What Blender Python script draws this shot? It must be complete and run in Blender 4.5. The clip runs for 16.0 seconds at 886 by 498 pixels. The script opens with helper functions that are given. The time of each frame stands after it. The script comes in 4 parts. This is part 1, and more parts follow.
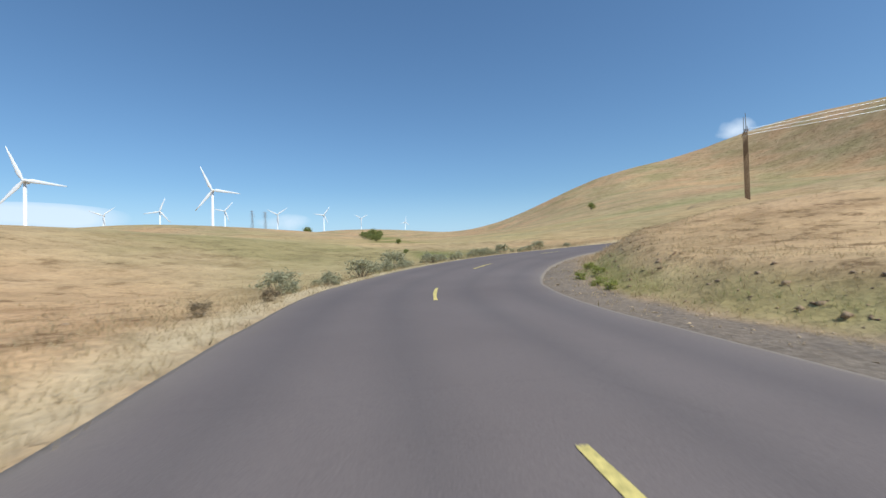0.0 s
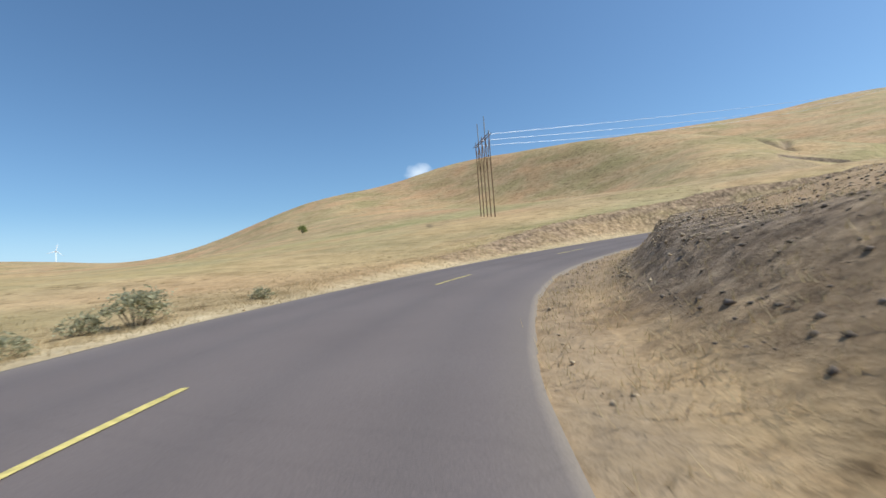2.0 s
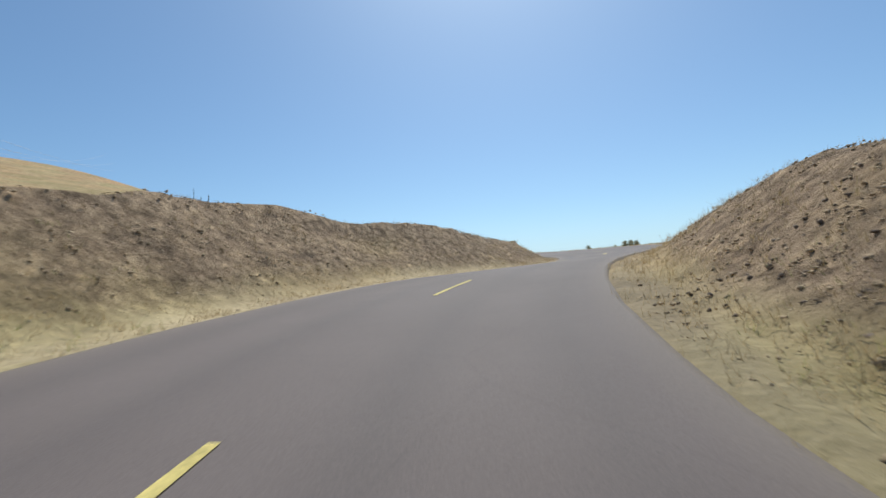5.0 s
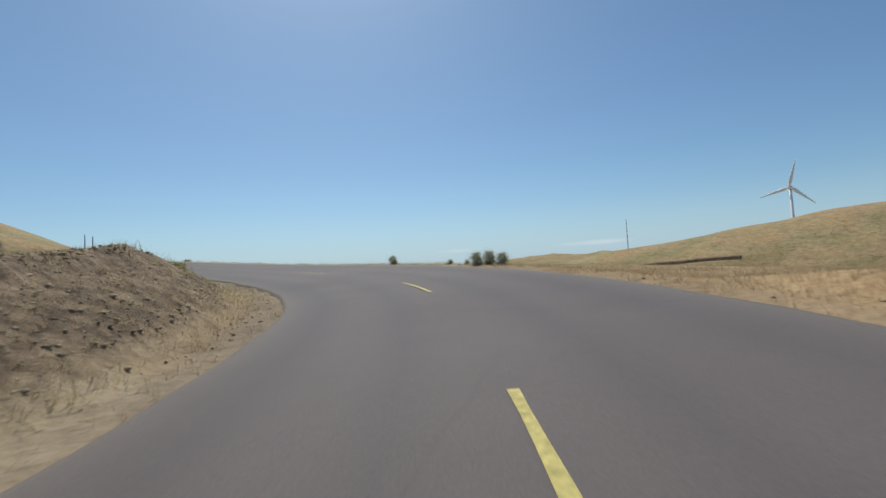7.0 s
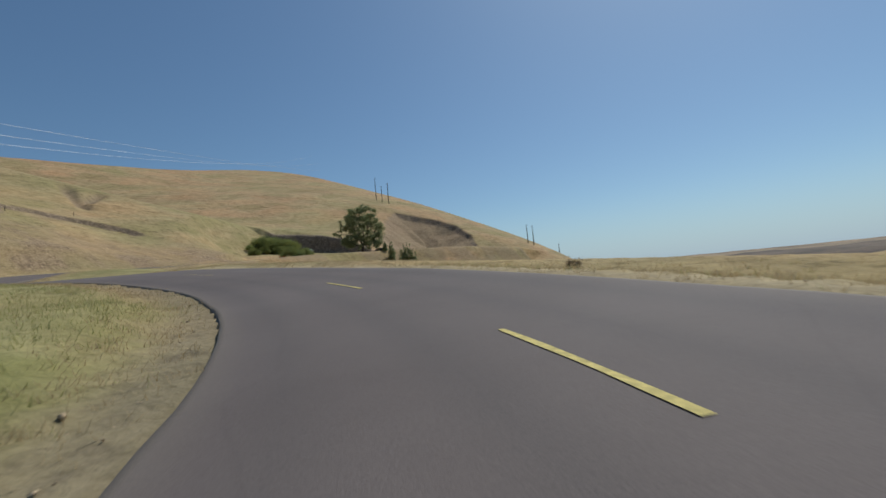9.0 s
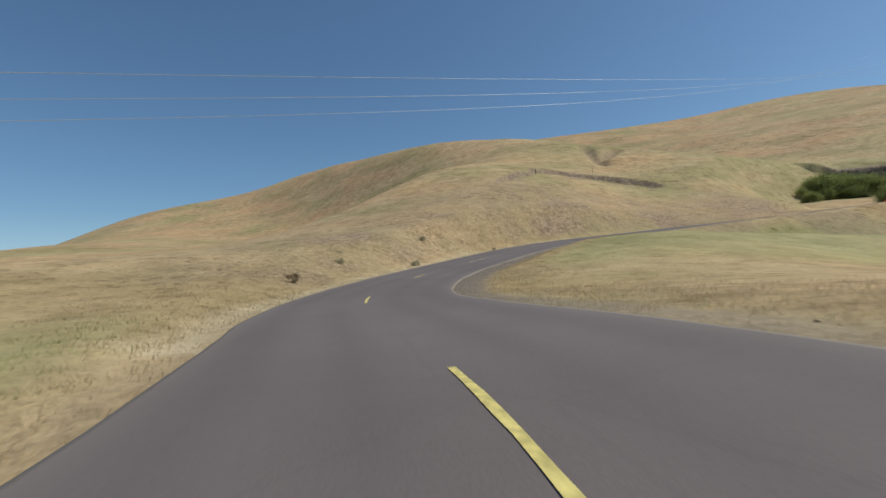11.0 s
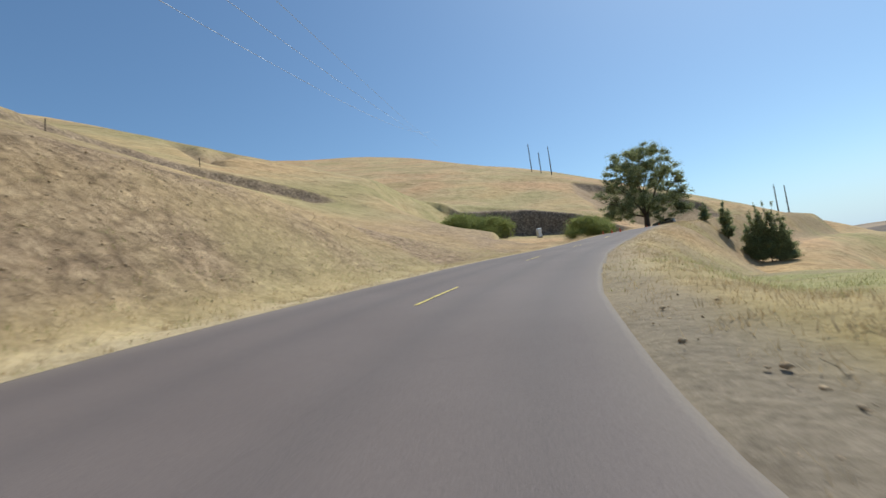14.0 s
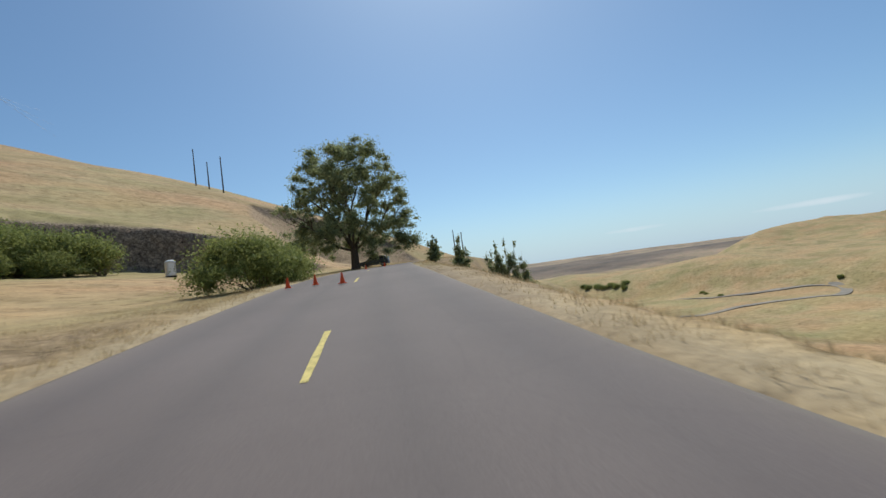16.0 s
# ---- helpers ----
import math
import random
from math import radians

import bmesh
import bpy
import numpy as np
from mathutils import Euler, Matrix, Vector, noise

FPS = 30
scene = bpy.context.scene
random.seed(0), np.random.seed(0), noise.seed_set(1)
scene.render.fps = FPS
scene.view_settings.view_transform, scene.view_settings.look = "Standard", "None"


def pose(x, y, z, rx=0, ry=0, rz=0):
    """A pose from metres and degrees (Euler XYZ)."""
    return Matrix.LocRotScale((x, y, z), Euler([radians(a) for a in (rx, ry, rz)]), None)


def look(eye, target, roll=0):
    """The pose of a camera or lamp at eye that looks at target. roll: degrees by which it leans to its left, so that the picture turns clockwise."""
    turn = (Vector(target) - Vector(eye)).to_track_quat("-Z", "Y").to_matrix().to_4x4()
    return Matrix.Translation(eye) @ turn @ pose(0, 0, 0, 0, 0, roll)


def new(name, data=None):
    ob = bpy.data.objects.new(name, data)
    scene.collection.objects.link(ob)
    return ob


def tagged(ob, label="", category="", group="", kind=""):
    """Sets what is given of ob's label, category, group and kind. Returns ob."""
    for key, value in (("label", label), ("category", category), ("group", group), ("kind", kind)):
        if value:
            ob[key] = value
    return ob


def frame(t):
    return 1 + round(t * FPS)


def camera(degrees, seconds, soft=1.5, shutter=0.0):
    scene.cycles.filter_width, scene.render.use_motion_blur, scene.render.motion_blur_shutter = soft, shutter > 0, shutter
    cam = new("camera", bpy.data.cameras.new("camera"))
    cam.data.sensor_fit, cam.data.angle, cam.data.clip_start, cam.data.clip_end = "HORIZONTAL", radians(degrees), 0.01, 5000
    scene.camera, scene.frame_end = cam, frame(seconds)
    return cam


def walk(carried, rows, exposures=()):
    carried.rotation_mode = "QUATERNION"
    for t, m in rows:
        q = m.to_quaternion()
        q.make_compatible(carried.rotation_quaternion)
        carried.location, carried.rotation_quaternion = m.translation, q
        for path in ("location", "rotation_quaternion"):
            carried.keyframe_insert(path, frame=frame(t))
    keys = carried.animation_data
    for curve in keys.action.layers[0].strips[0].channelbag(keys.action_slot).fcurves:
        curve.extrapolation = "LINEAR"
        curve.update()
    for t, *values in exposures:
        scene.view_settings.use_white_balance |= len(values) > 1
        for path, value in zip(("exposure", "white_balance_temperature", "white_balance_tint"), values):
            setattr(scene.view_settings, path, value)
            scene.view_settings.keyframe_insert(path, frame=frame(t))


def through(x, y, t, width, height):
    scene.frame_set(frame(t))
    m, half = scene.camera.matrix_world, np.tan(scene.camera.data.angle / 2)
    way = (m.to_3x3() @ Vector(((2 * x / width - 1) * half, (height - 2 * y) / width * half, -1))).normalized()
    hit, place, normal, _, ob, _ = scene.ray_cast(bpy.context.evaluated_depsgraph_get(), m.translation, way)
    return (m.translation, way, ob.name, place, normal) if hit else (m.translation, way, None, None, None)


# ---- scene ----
# ---- camera and walk ----
cam = camera(87.9, 16.0, soft=1.5, shutter=0.1)

PATH = [
    (0, 0.00, 0.00, -0.00, 97.31, 1.27, -1.43),
    (0.5, -8.16, -0.56, 0.19, 92.89, 0.97, -2.50),
    (1, -15.86, -0.79, 0.41, 83.84, 1.19, -3.01),
    (1.5, -22.94, 1.18, 0.82, 73.11, 1.61, -5.22),
    (2, -29.99, 4.52, 1.34, 62.03, 2.99, -4.17),
    (2.5, -37.00, 8.30, 1.65, 50.37, 3.85, -4.03),
    (3, -42.60, 14.19, 2.41, 36.03, 4.10, -4.53),
    (3.5, -46.11, 21.63, 3.09, 22.29, 4.15, -5.07),
    (4, -48.42, 29.44, 3.79, 7.35, 4.29, -5.57),
    (4.5, -48.25, 37.23, 4.55, -8.26, 4.37, -4.03),
    (5, -46.71, 44.66, 5.40, -23.94, 4.73, -3.95),
    (5.5, -43.35, 51.06, 6.25, -36.11, 4.87, -3.97),
    (6, -38.75, 56.61, 6.98, -46.05, 4.12, -4.21),
    (6.5, -33.13, 61.38, 7.42, -50.50, 3.40, -4.11),
    (7, -27.43, 66.10, 7.89, -47.23, 2.91, -3.50),
    (7.5, -22.33, 71.35, 8.44, -37.02, 3.64, -3.83),
    (8, -18.82, 77.61, 8.86, -24.37, 4.04, -5.42),
    (8.5, -17.24, 84.73, 9.43, -9.96, 4.10, -5.41),
    (9, -17.61, 92.49, 9.86, 2.34, 4.05, -5.36),
    (9.5, -19.94, 100.60, 10.51, 17.56, 4.76, -5.60),
    (10, -24.91, 108.36, 11.56, 34.23, 5.53, -4.71),
    (10.5, -31.79, 114.87, 12.79, 49.62, 5.62, -1.91),
    (11, -40.10, 119.98, 13.36, 60.40, 3.30, -3.60),
    (11.5, -49.28, 123.89, 13.68, 62.57, 2.74, -3.51),
    (12, -58.38, 128.09, 13.99, 56.00, 4.42, -2.62),
    (12.5, -66.37, 133.96, 14.44, 46.91, 4.70, -5.61),
    (13, -72.31, 141.71, 15.28, 35.37, 3.83, -7.44),
    (13.5, -75.92, 150.33, 16.45, 24.75, 3.97, -8.44),
    (14, -78.62, 158.64, 17.44, 11.86, 4.28, -7.74),
    (14.5, -78.98, 168.18, 18.22, 0.47, 4.14, -7.78),
    (15, -78.62, 179.25, 19.11, -12.66, 3.90, -7.12),
    (15.5, -76.55, 191.00, 19.80, -21.92, 3.83, -7.83),
    (16, -72.92, 202.45, 20.71, -26.57, 3.46, -7.51),
]


def carried_pose(x, y, z, yaw, pitch, roll):
    """Camera pose from its place, heading, tilt and lean in degrees."""
    a, b = radians(yaw), radians(pitch)
    eye = Vector((x, y, z))
    return look(eye, eye + Vector((-math.sin(a) * math.cos(b), math.cos(a) * math.cos(b), math.sin(b))), roll)


walk(cam, [(t, carried_pose(*p)) for t, *p in PATH],
     exposures=[(0.0, -0.02, 5850, 6), (1.5, 0.08, 5900, 6), (2.5, 0.12, 6000, 6), (4.0, 0.1, 6130, 5), (5.2, -0.15, 6130, 5), (7.3, -0.5, 6130, 5), (9.0, -0.68, 6130, 5),
                (10.2, -0.6, 6130, 5), (12.3, -0.1, 6130, 5), (14.5, -0.05, 6130, 5), (16.0, -0.3, 6130, 5)])

# ---- sky and sun ----
SUN_AZ, SUN_EL = radians(33.0), radians(54.0)      # azimuth clockwise from +y
world = bpy.data.worlds.new("sky")
scene.world = world
world.use_nodes = True
wn, wl = world.node_tree.nodes, world.node_tree.links
wn.clear()
sky = wn.new("ShaderNodeTexSky")
sky.sky_type, sky.sun_disc = "NISHITA", False
sky.sun_elevation, sky.sun_rotation = SUN_EL, SUN_AZ
sky.altitude, sky.air_density, sky.dust_density, sky.ozone_density = 300, 0.97, 1.0, 1.9


def small_cloud(colour, toward, wide, flat, seed):
    """A small soft white cloud in one direction of the sky, laid over a colour."""
    def math_node(op, a, c=None):
        n = wn.new("ShaderNodeMath")
        n.operation = op
        for i, v in enumerate((a, c)):
            if isinstance(v, (int, float)):
                n.inputs[i].default_value = v
            elif v is not None:
                wl.new(v, n.inputs[i])
        return n.outputs[0]
    d = Vector(toward).normalized()
    east = d.cross(Vector((0, 0, 1))).normalized()
    coord = wn.new("ShaderNodeTexCoord").outputs["Generated"]
    parts = []
    for axis, size in ((east, wide), (east.cross(d), wide * flat)):
        dot = wn.new("ShaderNodeVectorMath")
        dot.operation = "DOT_PRODUCT"
        wl.new(coord, dot.inputs[0])
        dot.inputs[1].default_value = axis
        parts.append(math_node("POWER", math_node("DIVIDE", math_node("ABSOLUTE", dot.outputs["Value"]), size), 2.0))
    ahead = wn.new("ShaderNodeVectorMath")
    ahead.operation = "DOT_PRODUCT"
    wl.new(coord, ahead.inputs[0])
    ahead.inputs[1].default_value = d
    near = math_node("SUBTRACT", 1.0, math_node("ADD", *parts))
    puff = wn.new("ShaderNodeTexNoise")
    puff.inputs["Scale"].default_value, puff.inputs["Detail"].default_value = 0.9 / wide, 5.0
    puff.noise_dimensions = "4D"
    puff.inputs["W"].default_value = seed
    wl.new(coord, puff.inputs["Vector"])
    fac = math_node("ADD", math_node("MULTIPLY", near, 0.75), math_node("MULTIPLY", math_node("SUBTRACT", puff.outputs["Fac"], 0.56), 2.6))
    fac = math_node("MULTIPLY", math_node("MINIMUM", math_node("MAXIMUM", fac, 0.0), 1.0), 0.7)
    fac = math_node("MULTIPLY", fac, math_node("GREATER_THAN", ahead.outputs["Value"], 0.5))
    fac = math_node("MULTIPLY", fac, math_node("GREATER_THAN", near, 0.0))
    m = wn.new("ShaderNodeMix")
    m.data_type = "RGBA"
    wl.new(fac, m.inputs["Factor"])
    ins = [i for i in m.inputs if i.enabled and i.name in ("A", "B")]
    wl.new(colour, ins[0])
    ins[1].default_value = (7.6, 7.9, 8.3, 1)
    return next(o for o in m.outputs if o.enabled)


def horizon_haze(colour):
    """Pale summer haze low over the horizon, all the way round."""
    up = wn.new("ShaderNodeSeparateXYZ")
    wl.new(wn.new("ShaderNodeTexCoord").outputs["Generated"], up.inputs[0])
    low = wn.new("ShaderNodeMapRange")
    low.interpolation_type = "SMOOTHSTEP"
    for i, v in zip(("From Min", "From Max", "To Min", "To Max"), (0.16, -0.02, 0.0, 0.75)):
        low.inputs[i].default_value = v
    wl.new(up.outputs["Z"], low.inputs["Value"])
    m = wn.new("ShaderNodeMix")
    m.data_type = "RGBA"
    wl.new(low.outputs["Result"], m.inputs["Factor"])
    ins = [i for i in m.inputs if i.enabled and i.name in ("A", "B")]
    wl.new(colour, ins[0])
    ins[1].default_value = (5.0, 6.4, 7.9, 1)
    return next(o for o in m.outputs if o.enabled)


def deepened(colour):
    """The clear dry-air blue of the day: a little less red than the model's."""
    m = wn.new("ShaderNodeMix")
    m.data_type, m.blend_type = "RGBA", "MULTIPLY"
    m.inputs["Factor"].default_value = 1.0
    ins = [i for i in m.inputs if i.enabled and i.name in ("A", "B")]
    wl.new(colour, ins[0])
    ins[1].default_value = (0.86, 0.98, 1.02, 1)
    return next(o for o in m.outputs if o.enabled)


heaven = horizon_haze(deepened(sky.outputs[0]))
for k, (toward, wide, flat) in enumerate([((-0.88, 0.42, 0.222), 0.042, 0.42), ((-0.662, -0.745, 0.087), 0.13, 0.17), ((-0.892, -0.445, 0.085), 0.06, 0.3),
                                          ((0.909, 0.415, 0.043), 0.10, 0.06), ((0.76, 0.65, 0.045), 0.07, 0.08)]):
    heaven = small_cloud(heaven, toward, wide, flat, 3.0 + 5 * k)
bg = wn.new("ShaderNodeBackground")
bg.inputs["Strength"].default_value = 0.12
wo = wn.new("ShaderNodeOutputWorld")
wl.new(heaven, bg.inputs["Color"])
wl.new(bg.outputs[0], wo.inputs["Surface"])
sun = new("sun", bpy.data.lights.new("sun", "SUN"))
sun.data.energy, sun.data.angle, sun.data.color = 4.3, radians(0.53), (1.0, 0.94, 0.84)
sun.matrix_world = look((0, 0, 200), (-math.sin(SUN_AZ) * math.cos(SUN_EL) * 100,
                                     -math.cos(SUN_AZ) * math.cos(SUN_EL) * 100, 200 - math.sin(SUN_EL) * 100))

# ---- materials ----


def mat(name, rough=0.9, metal=0.0):
    m = bpy.data.materials.new(name)
    m.use_nodes = True
    b = m.node_tree.nodes["Principled BSDF"]
    b.inputs["Roughness"].default_value, b.inputs["Metallic"].default_value = rough, metal
    b.inputs["Specular IOR Level"].default_value = 0.25
    return m, m.node_tree.nodes, m.node_tree.links, b


def noise_at(nodes, links, scale, detail=4.0, rough=0.6, where=None, stretch=None):
    """A noise texture in world metres."""
    geo = nodes.new("ShaderNodeNewGeometry")
    src = where or geo.outputs["Position"]
    if stretch:
        mp = nodes.new("ShaderNodeMapping")
        mp.inputs["Scale"].default_value = stretch
        links.new(src, mp.inputs["Vector"])
        src = mp.outputs[0]
    n = nodes.new("ShaderNodeTexNoise")
    n.inputs["Scale"].default_value, n.inputs["Detail"].default_value = scale, detail
    n.inputs["Roughness"].default_value = rough
    links.new(src, n.inputs["Vector"])
    return n.outputs["Fac"]


def ramp(nodes, links, fac, stops):
    r = nodes.new("ShaderNodeValToRGB")
    while len(r.color_ramp.elements) < len(stops):
        r.color_ramp.elements.new(0.5)
    for e, (p, c) in zip(r.color_ramp.elements, stops):
        e.position, e.color = p, (*c, 1) if len(c) == 3 else c
    links.new(fac, r.inputs["Fac"])
    return r.outputs["Color"]


def mix(nodes, links, fac, a, b, mode="MIX"):
    n = nodes.new("ShaderNodeMix")
    n.data_type, n.blend_type = "RGBA", mode
    for s, v in (("Factor", fac), ("A", a), ("B", b)):
        i = next(k for k in n.inputs if k.name == s and k.enabled)
        if isinstance(v, (int, float)):
            i.default_value = v
        elif isinstance(v, tuple):
            i.default_value = (*v, 1)
        else:
            links.new(v, i)
    return next(k for k in n.outputs if k.enabled)


def bump(nodes, links, height, strength, dist, bsdf, base=None):
    b = nodes.new("ShaderNodeBump")
    b.inputs["Strength"].default_value, b.inputs["Distance"].default_value = strength, dist
    links.new(height, b.inputs["Height"])
    if base:
        links.new(base, b.inputs["Normal"])
    links.new(b.outputs[0], bsdf.inputs["Normal"])
    return b.outputs[0]


def attr(nodes, name):
    a = nodes.new("ShaderNodeAttribute")
    a.attribute_name = name
    return a.outputs["Fac"]


def ground_material():
    m, n, l, b = mat("dry_grassland", 0.95)
    big = noise_at(n, l, 0.035, 5, 0.62)
    mid = noise_at(n, l, 0.35, 5, 0.65)
    fine = noise_at(n, l, 5.0, 4, 0.7)
    straw = ramp(n, l, big, [(0.32, (0.35, 0.25, 0.14)), (0.5, (0.47, 0.345, 0.2)), (0.68, (0.56, 0.425, 0.26))])
    tuft = ramp(n, l, mid, [(0.3, (0.27, 0.195, 0.11)), (0.55, (0.5, 0.37, 0.215)), (0.8, (0.6, 0.465, 0.29))])
    c = mix(n, l, 0.55, straw, tuft)
    band = noise_at(n, l, 1.0, 4, 0.6, stretch=(0.03, 0.03, 0.75))
    streak = ramp(n, l, band, [(0.36, (0.60, 0.58, 0.50)), (0.5, (1, 1, 1)), (0.66, (1.16, 1.13, 1.06))])
    c = mix(n, l, 0.2, c, mix(n, l, 1.0, c, streak, "MULTIPLY"))
    hue = ramp(n, l, noise_at(n, l, 0.022, 4, 0.55), [(0.36, (0.95, 1.0, 0.94)), (0.5, (1, 1, 1)), (0.62, (1.05, 0.975, 0.98))])
    c = mix(n, l, 1.0, c, hue, "MULTIPLY")
    clod = ramp(n, l, noise_at(n, l, 0.8, 6, 0.72), [(0.36, (0.42, 0.37, 0.31)), (0.46, (1, 1, 1)), (0.62, (1, 1, 1)), (0.72, (1.15, 1.13, 1.1))])
    patchy = ramp(n, l, noise_at(n, l, 0.06, 4, 0.6), [(0.40, (0.3, 0.3, 0.3)), (0.60, (1, 1, 1))])
    c = mix(n, l, patchy, c, mix(n, l, 1.0, c, clod, "MULTIPLY"))
    lumps = ramp(n, l, noise_at(n, l, 0.22, 8, 0.78, stretch=(1, 1, 2.5)), [(0.38, (0.62, 0.57, 0.5)), (0.48, (1, 1, 1)), (0.62, (1.05, 1.04, 1.02)), (0.7, (1.2, 1.18, 1.15))])
    c = mix(n, l, 0.7, c, mix(n, l, 1.0, c, lumps, "MULTIPLY"))
    # land past about 1.8 km takes a browner, streaky tint by distance alone
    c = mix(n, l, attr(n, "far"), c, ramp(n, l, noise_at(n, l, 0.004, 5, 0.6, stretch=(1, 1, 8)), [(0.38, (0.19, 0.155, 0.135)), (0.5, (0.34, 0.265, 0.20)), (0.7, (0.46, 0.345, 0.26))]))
    green = ramp(n, l, mid, [(0.25, (0.25, 0.235, 0.105)), (0.7, (0.42, 0.38, 0.19))])
    c = mix(n, l, attr(n, "green"), c, green)
    lush = ramp(n, l, mid, [(0.25, (0.11, 0.125, 0.03)), (0.75, (0.28, 0.28, 0.08))])
    c = mix(n, l, attr(n, "lush"), c, lush)
    tone = ramp(n, l, noise_at(n, l, 0.035, 3, 0.5, stretch=(1, 1, 3)), [(0.38, (0.80, 0.86, 0.74)), (0.48, (0.98, 0.99, 0.96)), (0.56, (1.06, 1.0, 0.95)), (0.66, (1.07, 0.985, 0.91))])
    c = mix(n, l, 0.9, c, mix(n, l, 1.0, c, tone, "MULTIPLY"))
    scrub = ramp(n, l, noise_at(n, l, 0.55, 5, 0.7, stretch=(1, 1, 2)), [(0.34, (0.45, 0.42, 0.34)), (0.42, (1, 1, 1))])
    where = ramp(n, l, noise_at(n, l, 0.05, 3, 0.5), [(0.45, (0, 0, 0)), (0.58, (0.8, 0.8, 0.8))])
    c = mix(n, l, where, c, mix(n, l, 1.0, c, scrub, "MULTIPLY"))
    c = mix(n, l, attr(n, "pale"), c, ramp(n, l, mid, [(0.3, (0.50, 0.40, 0.25)), (0.7, (0.66, 0.54, 0.36))]))
    soil = ramp(n, l, noise_at(n, l, 1.3, 8, 0.75), [(0.32, (0.14, 0.10, 0.07)), (0.5, (0.30, 0.22, 0.15)), (0.68, (0.46, 0.35, 0.24))])
    c = mix(n, l, attr(n, "soil"), c, soil)
    rock = ramp(n, l, noise_at(n, l, 1.1, 9, 0.8), [(0.34, (0.085, 0.066, 0.054)), (0.5, (0.21, 0.165, 0.13)), (0.66, (0.38, 0.30, 0.23))])
    c = mix(n, l, attr(n, "rock"), c, rock)
    clods = noise_at(n, l, 2.2, 9, 0.82)
    cell = n.new("ShaderNodeTexVoronoi")
    cell.inputs["Scale"].default_value = 3.4
    cell.inputs["Randomness"].default_value = 1.0
    l.new(n.new("ShaderNodeNewGeometry").outputs["Position"], cell.inputs["Vector"])
    # shade in the crevices between clods painted into the colour, tops lightened
    crumb_shade = ramp(n, l, clods, [(0.34, (0.42, 0.38, 0.34)), (0.45, (1.0, 0.98, 0.96)), (0.56, (1.2, 1.18, 1.15)), (0.68, (1.65, 1.58, 1.5))])
    lump_shade = ramp(n, l, cell.outputs["Distance"], [(0.1, (1.3, 1.29, 1.27)), (0.5, (1.08, 1.07, 1.06)), (0.85, (0.7, 0.67, 0.64))])
    c = mix(n, l, attr(n, "rugged"), c, mix(n, l, 1.0, mix(n, l, 1.0, c, crumb_shade, "MULTIPLY"), lump_shade, "MULTIPLY"))
    gravel = ramp(n, l, noise_at(n, l, 9.0, 5, 0.8), [(0.3, (0.10, 0.085, 0.075)), (0.55, (0.19, 0.16, 0.14)), (0.8, (0.33, 0.28, 0.235))])
    c = mix(n, l, attr(n, "gravel"), c, gravel)
    # far canyon wall: dark basalt, with its backlit shade painted into the colour
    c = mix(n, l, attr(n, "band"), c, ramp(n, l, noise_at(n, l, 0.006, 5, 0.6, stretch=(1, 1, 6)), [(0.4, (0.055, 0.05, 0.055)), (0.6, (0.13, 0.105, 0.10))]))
    c = mix(n, l, 1.0, c, (1.0, 0.975, 0.91), "MULTIPLY")
    speck = ramp(n, l, fine, [(0.3, (0.62, 0.6, 0.58)), (0.55, (1.0, 1.0, 1.0)), (0.8, (1.2, 1.18, 1.12))])
    c = mix(n, l, 0.55, c, mix(n, l, 1.0, c, speck, "MULTIPLY"))
    l.new(c, b.inputs["Base Color"])
    gate = n.new("ShaderNodeMath")
    gate.operation = "MULTIPLY"
    l.new(clods, gate.inputs[0])
    l.new(attr(n, "rugged"), gate.inputs[1])
    n0 = bump(n, l, gate.outputs[0], 0.8, 0.16, b)
    n1 = bump(n, l, mid, 0.6, 0.35, b, n0)
    bump(n, l, fine, 0.7, 0.06, b, n1)
    return m


def road_material():
    m, n, l, b = mat("worn_asphalt", 0.8)
    b.inputs["Specular IOR Level"].default_value = 0.35
    big = noise_at(n, l, 0.12, 5, 0.6)
    fine = noise_at(n, l, 55.0, 3, 0.8)
    c = ramp(n, l, big, [(0.3, (0.130, 0.102, 0.094)), (0.7, (0.182, 0.147, 0.135))])
    track = attr(n, "track")
    c = mix(n, l, track, c, (0.088, 0.075, 0.074))
    dust = attr(n, "dust")
    c = mix(n, l, dust, c, (0.26, 0.215, 0.165))
    crack = n.new("ShaderNodeTexVoronoi")
    crack.feature = "DISTANCE_TO_EDGE"
    crack.inputs["Scale"].default_value = 0.22
    geo = n.new("ShaderNodeNewGeometry")
    wob = n.new("ShaderNodeMix")
    wob.data_type = "VECTOR"
    wob.inputs["Factor"].default_value = 0.112
    nz = n.new("ShaderNodeTexNoise")
    nz.inputs["Scale"].default_value = 1.1
    l.new(geo.outputs["Position"], nz.inputs["Vector"])
    l.new(geo.outputs["Position"], wob.inputs["A"])
    l.new(nz.outputs["Color"], wob.inputs["B"])
    l.new(next(o for o in wob.outputs if o.enabled), crack.inputs["Vector"])
    line = ramp(n, l, crack.outputs["Distance"], [(0.0, (0.6, 0.6, 0.6)), (0.008, (1, 1, 1))])
    c = mix(n, l, 0.12, c, mix(n, l, 1.0, c, line, "MULTIPLY"))
    grit = ramp(n, l, fine, [(0.3, (0.7, 0.7, 0.7)), (0.7, (1.25, 1.24, 1.22))])
    c = mix(n, l, 0.7, c, mix(n, l, 1.0, c, grit, "MULTIPLY"))
    l.new(c, b.inputs["Base Color"])
    bump(n, l, fine, 0.5, 0.008, b)
    return m


